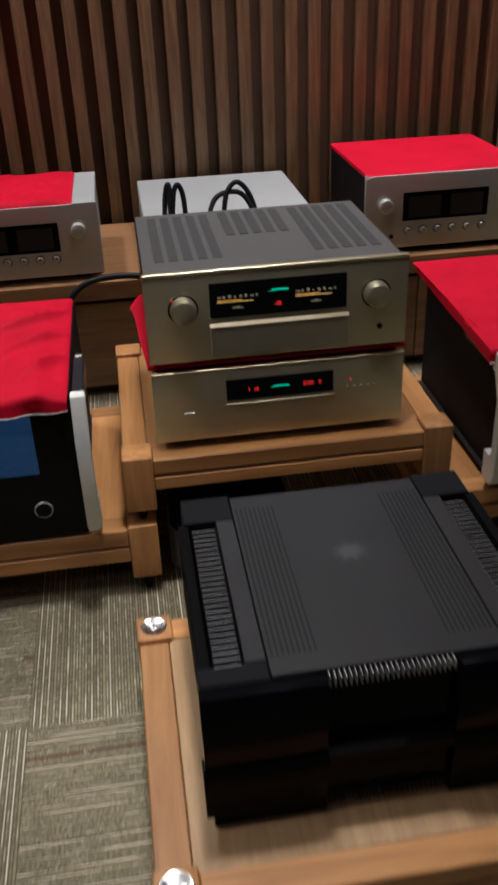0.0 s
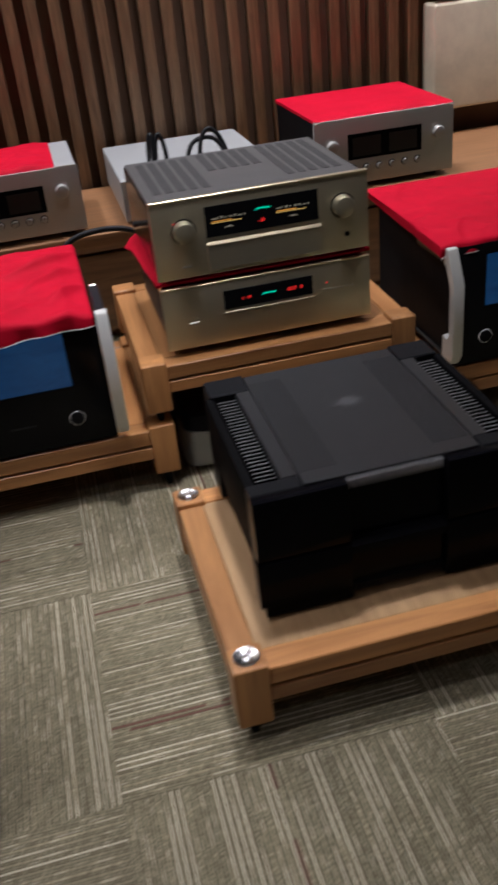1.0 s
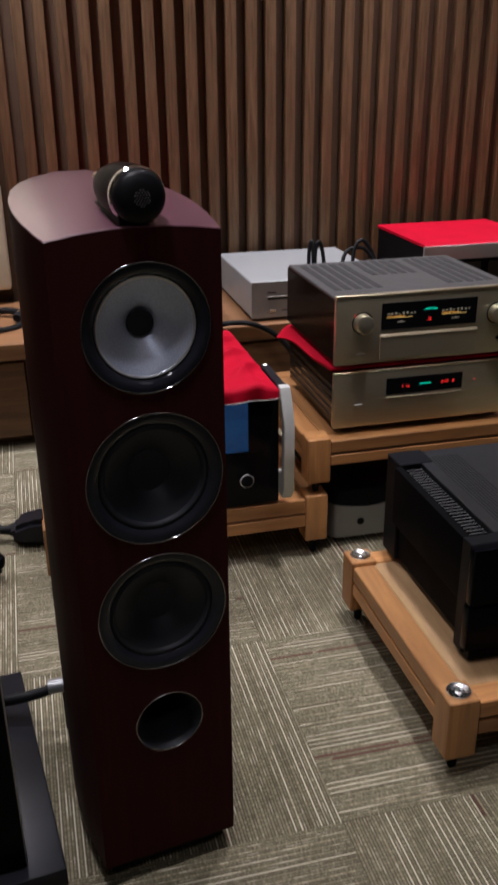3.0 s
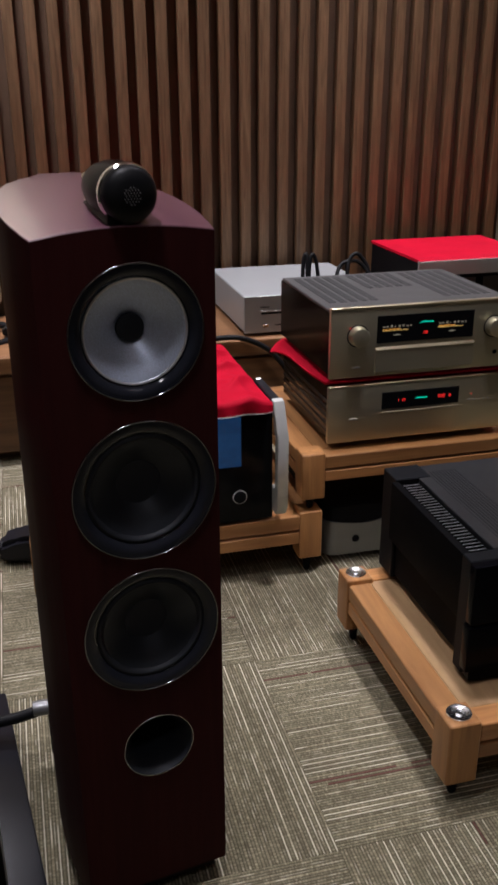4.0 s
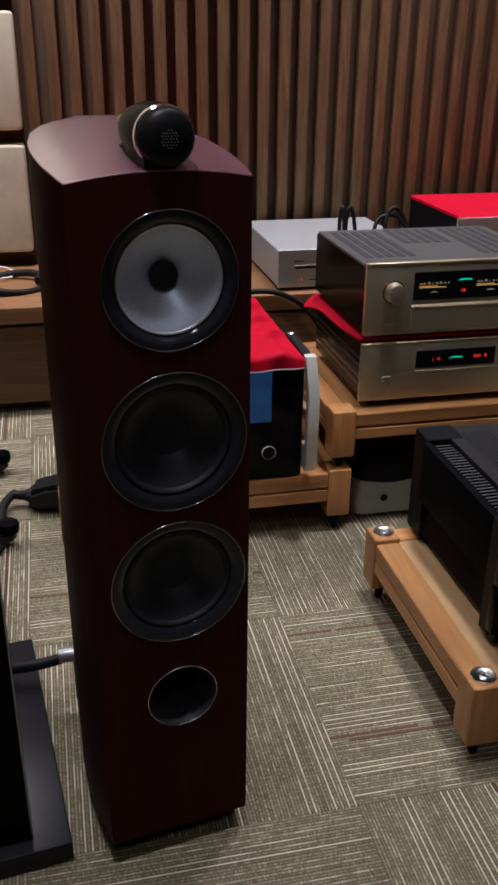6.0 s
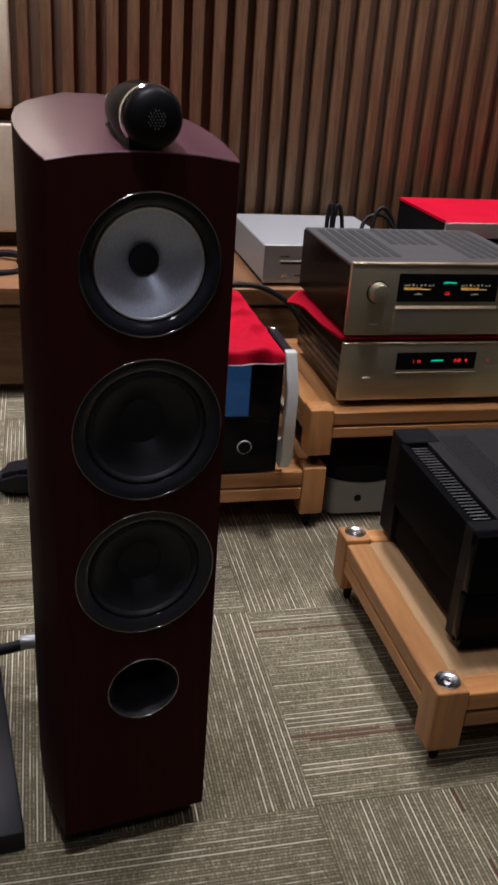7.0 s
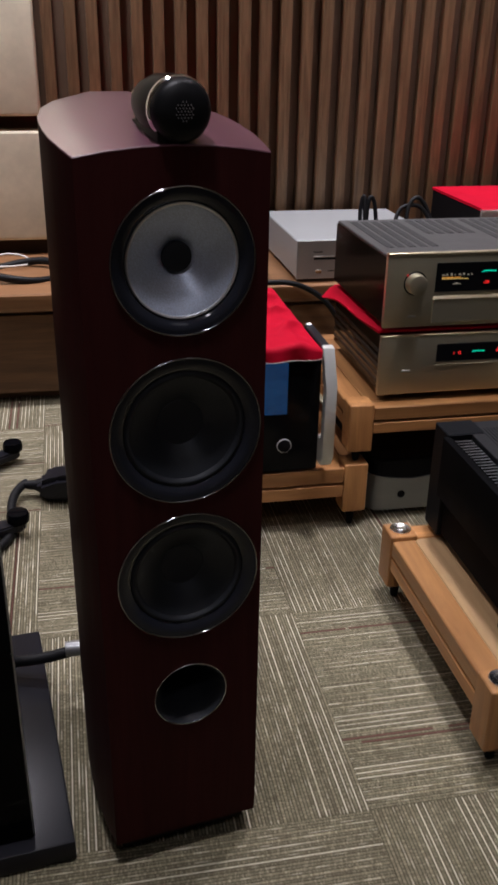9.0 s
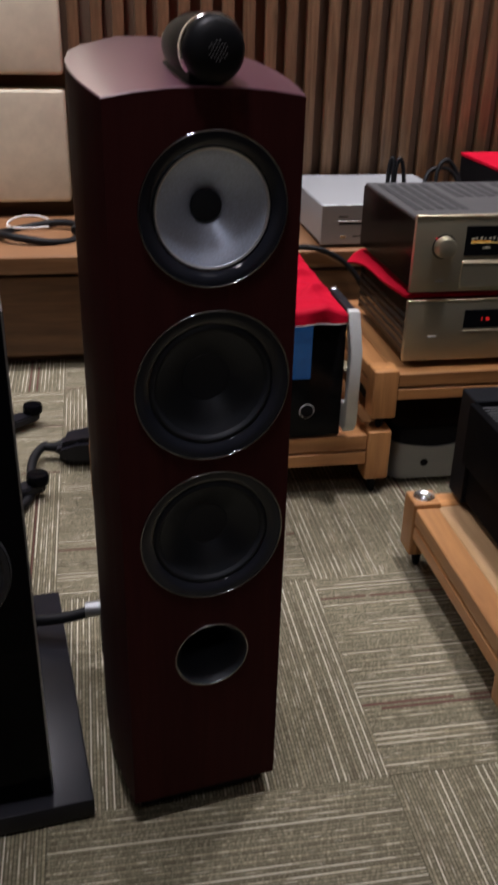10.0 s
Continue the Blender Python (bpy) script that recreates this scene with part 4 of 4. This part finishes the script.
def outline():
    right = [(half_width(0.35 * i / 20), 0.35 * i / 20) for i in range(21)]
    return [(-0.068, 0), (-0.034, 0), (0, 0), (0.034, 0), (0.068, 0)] + right + [(-u, v) for u, v in reversed(right)]


def cabinet_mesh():
    bm = bmesh.new()
    rings = []
    for k, z in enumerate((0.041, 0.06, 0.2, 0.4, 0.6, 0.8, None)):
        rings.append([bm.verts.new((u * (0.995 if k == 0 else 1), v + (0.001 if k == 0 else 0), top_z(u, v) - 0.0018 if z is None else z)) for u, v in outline()])
    n = len(rings[0])
    for a, c in zip(rings, rings[1:]):
        for i in range(n):
            bm.faces.new((a[i], a[(i + 1) % n], c[(i + 1) % n], c[i]))
    bm.faces.new(rings[-1])
    bm.faces.new(rings[0][::-1])
    return bm


def top_mesh():
    """The crowned top board, its edge slightly eased."""
    bm = bmesh.new()
    rings = []
    for f, dz in ((1.0, -0.0014), (1.0, -0.0005), (0.997, 0.0), (0.85, 0.0), (0.65, 0.0), (0.4, 0.0), (0.15, 0.0)):
        rings.append([bm.verts.new((u * f, 0.16 + (v - 0.16) * f, top_z(u * f, 0.16 + (v - 0.16) * f) + dz)) for u, v in outline()])
    n = len(rings[0])
    for a, c in zip(rings, rings[1:]):
        for i in range(n):
            bm.faces.new((a[i], a[(i + 1) % n], c[(i + 1) % n], c[i]))
    bm.faces.new(rings[-1])
    return bm


DRIVERS = ((0.8565, 0.0790), (0.6625, 0.0895), (0.4665, 0.0890))
PORT = (0.2830, 0.0490)
DX = 0.008

sp = thing("loudspeaker", (-0.0405, 1.5065, 0), 8.7, "tall dark rosewood floor-standing loudspeaker with silver midrange cone", "loudspeaker")
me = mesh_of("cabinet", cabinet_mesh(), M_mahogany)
shell = new("cabinet", me)
cutters = []
for z, r in DRIVERS:
    cutters.append(lathe(((0, -0.075), (r * 0.96, -0.075), (r * 0.96, 0.02), (0, 0.02)), (DX, 0, z), "y", 48))
cutters.append(lathe(((0, -0.14), (PORT[1] * 0.975, -0.14), (PORT[1] * 0.975, 0.02), (0, 0.02)), (DX, 0, PORT[0]), "y", 48))
cut = new("cut", mesh_of("cut", join(*cutters), M_surround))
mod = shell.modifiers.new("openings", "BOOLEAN")
mod.object, mod.operation, mod.solver = cut, "DIFFERENCE", "EXACT"
bpy.context.view_layer.update()
hollow = bpy.data.meshes.new_from_object(shell.evaluated_get(bpy.context.evaluated_depsgraph_get()))
shell.modifiers.clear()
bm = bmesh.new()
bm.from_mesh(hollow)
finish(bm, 22)
bm.to_mesh(hollow)
bm.free()
shell.data = hollow
bpy.data.objects.remove(cut)
shell.parent = sp
tagged(shell, "dark rosewood veneer cabinet with curved sides")
part("top_board", top_mesh(), M_topveneer_sheen, sp, "lacquered rosewood top board, pale sheen painted into its colour")
part("plinth", prism([(u * 0.88, 0.020 + v * 0.92) for u, v in [(half_width(0.35 * i / 10), 0.35 * i / 10) for i in range(11)] + [(-half_width(0.35 * i / 10), 0.35 * i / 10) for i in range(10, -1, -1)]], "z", 0.012, 0.0415), M_black, sp, "recessed black base")
for fx, fy in ((-0.07, 0.05), (0.07, 0.05), (-0.05, 0.27), (0.05, 0.27)):
    part("foot", lathe(((0, 0), (0.012, 0), (0.016, 0.006), (0.016, 0.012), (0, 0.012)), (fx, fy, 0), "z", 20), M_rubber, sp)


def arc(r0, r1, h0, h1, rise, n=10):
    """A bulging (radius, offset) profile from r0 to r1."""
    return [(r0 + (r1 - r0) * k / n, h0 + (h1 - h0) * k / n + rise * math.sin(math.pi * k / n)) for k in range(n + 1)]


def driver(z, r, kind):
    inner = 0.80 if kind == "mid" else 0.80
    d = part("trim_ring", lathe([(r * (inner - 0.005), -0.014)] + arc(r * inner, r * 0.965, -0.0050, 0.0004, 0.0017, 12) + [(r * 0.99, 0.0006), (r, -0.001)], (DX, 0, z), "y", 96), M_trim, sp, "gloss black trim ring", 60)
    part("polished_edge", lathe([(r * 0.994 + 0.0011 * math.cos(math.pi * (1 - k / 10)), 0.0004 + 0.0014 * math.sin(math.pi * k / 10)) for k in range(11)], (DX, 0, z), "y", 96), M_trim_edge, d, "thin polished edge", 60)
    if kind == "mid":
        ri = r * 0.769
        part("surround", lathe(((r * 0.815, -0.012), (r * 0.80, -0.0075), (ri, -0.0075)), (DX, 0, z), "y", 96), M_surround, d)
        part("rim", lathe(((ri + 0.0012, -0.0058), (ri + 0.0004, -0.0042), (ri - 0.0012, -0.0048), (ri - 0.0020, -0.0068)), (DX, 0, z), "y", 96), M_rimsilver, d, "bright silver rim")
        part("cone", lathe([(ri - 0.0012, -0.0065)] + [(ri - 0.0012 - (ri - 0.0165) * k / 14, -0.0065 - 0.028 * (k / 14) ** 1.25) for k in range(1, 15)] + [(0.0155, -0.046), (0, -0.046)], (DX, 0, z), "y", 96), M_cone_silver, d, "silver woven cone")
        part("phase_plug", lathe(((0.0168, -0.044), (0.0168, -0.030), (0.0160, -0.0275), (0.012, -0.0262), (0.006, -0.0258), (0, -0.0258)), (DX, 0, z), "y", 48), M_surround, d, "black foam phase plug")
    else:
        part("surround", lathe([(r * 0.81, -0.010)] + arc(r * 0.80, r * 0.70, -0.0065, -0.0085, 0.0035), (DX, 0, z), "y", 96), M_surround, d, "black rubber roll surround")
        ri = r * 0.70
        part("cone", lathe([(ri, -0.0085)] + [(ri - (ri - 0.028) * k / 12, -0.0085 - 0.022 * (k / 12) ** 1.1) for k in range(1, 13)], (DX, 0, z), "y", 96), M_cone_dark, d, "dark grey cone")
        part("dust_cap", lathe(((0.0285, -0.0310), (0.027, -0.0300), (0.020, -0.0320), (0.010, -0.0335), (0, -0.0340)), (DX, 0, z), "y", 64), M_surround, d)
    return d


for (z, r), kind in zip(DRIVERS, ("mid", "bass", "bass")):
    driver(z, r, kind)
z, r = PORT
port = part("port_flare", lathe([(r * 0.62, -0.12), (r * 0.64, -0.06), (r * 0.72, -0.03), (r * 0.82, -0.012), (r * 0.92, -0.003), (r * 0.97, 0.0008)], (DX, 0, z), "y", 72), M_surround, sp, "black flared port")
part("port_rim", lathe(((r * 0.982, 0.0008), (r * 0.988, 0.0018), (r * 0.998, 0.0018), (r * 1.004, 0.0006)), (DX, 0, z), "y", 96), M_chrome, port, "thin silver port rim")

# tweeter pod on the cabinet top
TZ, TR = 1.0060, 0.0305
pod = part("tweeter_pod", lathe([(TR * 1.0, -0.012), (TR * 1.03, -0.020), (TR * 1.05, -0.045), (TR * 1.0, -0.075), (TR * 0.82, -0.11), (TR * 0.52, -0.145), (TR * 0.22, -0.170), (0.004, -0.182), (0, -0.184)], (DX, 0.002, TZ), "y", 64), M_pod, sp, "black tapered tweeter pod")
part("collar", lathe(((TR * 1.0, -0.0165), (TR * 1.05, -0.0155), (TR * 1.07, -0.0115), (TR * 1.06, -0.0075), (TR * 1.0, -0.0055)), (DX, 0.002, TZ), "y", 64), M_chrome_sharp, pod, "chrome collar ring")
part("grille", lathe(((TR * 1.0, -0.009), (TR * 0.99, 0.000), (TR * 0.93, 0.005), (TR * 0.80, 0.0085), (TR * 0.5, 0.0115), (0, 0.0125)), (DX, 0.002, TZ), "y", 64), M_grille, pod, "black mesh grille")
dots = []
for i in range(-3, 4):
    for j in range(-3, 4):
        x, zz = (i + 0.5 * (j % 2)) * 0.0033, j * 0.0029
        if x * x + zz * zz < 0.0095 ** 2:
            dots.append(lathe(((0.0009, 0.0115), (0.0007, 0.0128), (0, 0.0129)), (DX + x, 0.002, TZ + zz), "y", 6))
part("grille_pattern", join(*dots), M_fin, pod, "bright perforated centre")
part("neck", box(-0.017, 0.017, 0.004, 0.115, 0.975, 0.990, 0.004, 2), M_rubber, sp, "black isolating saddle")
part("tail_pin", lathe(((0.0045, -0.176), (0.0045, -0.196), (0.003, -0.199), (0, -0.199)), (DX, 0.002, TZ + 0.003), "y", 20), M_gold_edge, pod, "brass tail pin")

# terminal cable behind the loudspeaker
signal_cable([(-0.13, 1.86, 0.105), (-0.17, 1.87, 0.10), (-0.21, 1.87, 0.085), (-0.27, 1.88, 0.07), (-0.34, 1.90, 0.06)], 0.010, "thick dark speaker cable behind the loudspeaker")
pl = thing("speaker_plug", (-0.175, 1.865, 0), 0, "silver speaker cable plug on the floor", "plug")
part("barrel", lathe(((0.0, -0.03), (0.0125, -0.03), (0.0135, -0.02), (0.0135, 0.02), (0.011, 0.03), (0, 0.03)), (0, 0, 0.1), "x", 24), M_brushed, pl)
part("stem", lathe(((0, 0), (0.006, 0), (0.006, 0.09), (0, 0.09)), (0, 0, 0), "z", 12), M_rubber, pl)

# ---- black loudspeaker at the side ----
bs = thing("loudspeaker", (-0.255, 1.527, 0), 6.8, "tall gloss black loudspeaker on a dark grey plinth", "loudspeaker")
part("plinth", box(-0.30, 0.055, -0.022, 0.480, 0.004, 0.038, 0.004, 2), M_plinth, bs, "dark grey painted plinth")
part("cabinet", box(-0.245, 0.0, 0.0, 0.37, 0.040, 1.06, 0.004, 2), M_blackgloss, bs, "black lacquered cabinet")
part("edge_strip", box(-0.001, 0.0022, 0.006, 0.372, 0.040, 0.75, 0.0008), M_fin, bs, "thin metal edge strip")
for z, r in ((0.43, 0.085), (0.66, 0.085), (0.87, 0.075)):
    d = part("trim_ring", lathe(((r * 0.86, 0.001), (r * 0.9, 0.004), (r * 0.98, 0.004), (r, 0.001)), (-0.105, 0, z), "y", 72), M_trim, bs, "gloss black trim ring")
    part("chrome_edge", lathe(((r * 0.992, 0.0015), (r * 1.003, 0.0022), (r * 1.008, 0.0)), (-0.105, 0, z), "y", 72), M_fin, d)
    part("cone", lathe(((r * 0.87, 0.002), (r * 0.6, 0.001), (r * 0.3, 0.0006), (0, 0.0005)), (-0.105, 0, z), "y", 48), M_cone_dark, d)
for fx in (-0.27, 0.03):
    for fy in (0.0, 0.45):
        part("foot", lathe(((0, 0), (0.012, 0), (0.012, 0.006), (0, 0.006)), (fx, fy, 0), "z", 16), M_rubber, bs)

# ---- clutter on the carpet behind the loudspeakers ----
mp_ = thing("mains_connector", (-0.210, 2.605, 0), -12, "large black moulded mains connector lying on the carpet", "plug")
part("shell", prism(((-0.064, 0.026), (-0.056, 0.056), (-0.010, 0.074), (0.080, 0.086), (0.080, 0.010), (-0.040, 0.006)), "y", -0.044, 0.044, 0.013), M_plinth, mp_)
part("boot", lathe(((0.010, -0.10), (0.013, -0.07), (0.020, -0.056), (0.021, -0.045)), (0, 0, 0.032), "x", 20), M_rubber, mp_)
part("base", box(-0.040, 0.060, -0.022, 0.022, 0.0, 0.010, 0.003), M_rubber, mp_)
signal_cable([(-0.300, 2.636, 0.032), (-0.325, 2.612, 0.03), (-0.340, 2.54, 0.020), (-0.325, 2.46, 0.014), (-0.335, 2.38, 0.012), (-0.38, 2.33, 0.012), (-0.45, 2.30, 0.012)], 0.011, "thick black mains cable curving over the carpet")


def outrigger(x, y, rz):
    o = thing("outrigger_foot", (x, y, 0), rz, "black outrigger foot with a round adjuster knob", "speaker foot", "outrigger feet")
    part("arm", prism(((-0.13, -0.030), (0.0, -0.018), (0.012, 0.0), (0.0, 0.018), (-0.13, 0.030)), "z", 0.016, 0.038, 0.004), M_plinth, o)
    part("adjuster", lathe(((0, 0.036), (0.024, 0.036), (0.026, 0.040), (0.026, 0.054), (0.023, 0.060), (0, 0.061)), (-0.008, 0, 0), "z", 28), M_blackgloss, o)
    part("spike", lathe(((0, 0), (0.006, 0), (0.009, 0.016), (0, 0.016)), (-0.008, 0, 0), "z", 16), M_chrome, o)
    return o


outrigger(-0.335, 2.83, 35)
outrigger(-0.305, 2.44, 20)

# ---- slats on the wall ----
PITCH, SW = 0.0725, 0.0375
slat = mesh_of("slat", box(-SW / 2, SW / 2, -0.041, 0.0, 0.30, CEIL - 0.01, 0.004, 2), M_slat)
k = 0
x = 0.616 - PITCH * 38
while x < X1 - 0.03:
    if x > X0 + 0.03 and not (-1.92 < x < -0.235 or 1.765 < x < 2.57):
        piece("slat", slat, walls["wall_north"], (x + 0.0015 * math.sin(k * 2.3), Y1 - 0.001, 0))
    x += PITCH
    k += 1

# ---- carpet tiles ----
TP = 0.5085
tile = mesh_of("carpet_tile", box(-TP / 2 + 0.0002, TP / 2 - 0.0002, -TP / 2 + 0.0002, TP / 2 - 0.0002, -0.007, 0.0, 0.0006), M_carpet)
rnd = random.Random(5)
for i in range(-6, 7):
    for j in range(-8, 6):
        cx, cy = 0.243 + (i + 0.5) * TP, 1.524 + (j + 0.5) * TP
        if X0 - TP / 2 < cx < X1 + TP / 2 and Y0 - TP / 2 < cy < Y1 + TP / 2:
            turn = 0 if (i + j) % 2 else 90
            piece("carpet_tile", tile, floor, (cx, cy, 0), turn + rnd.choice((0, 180)))
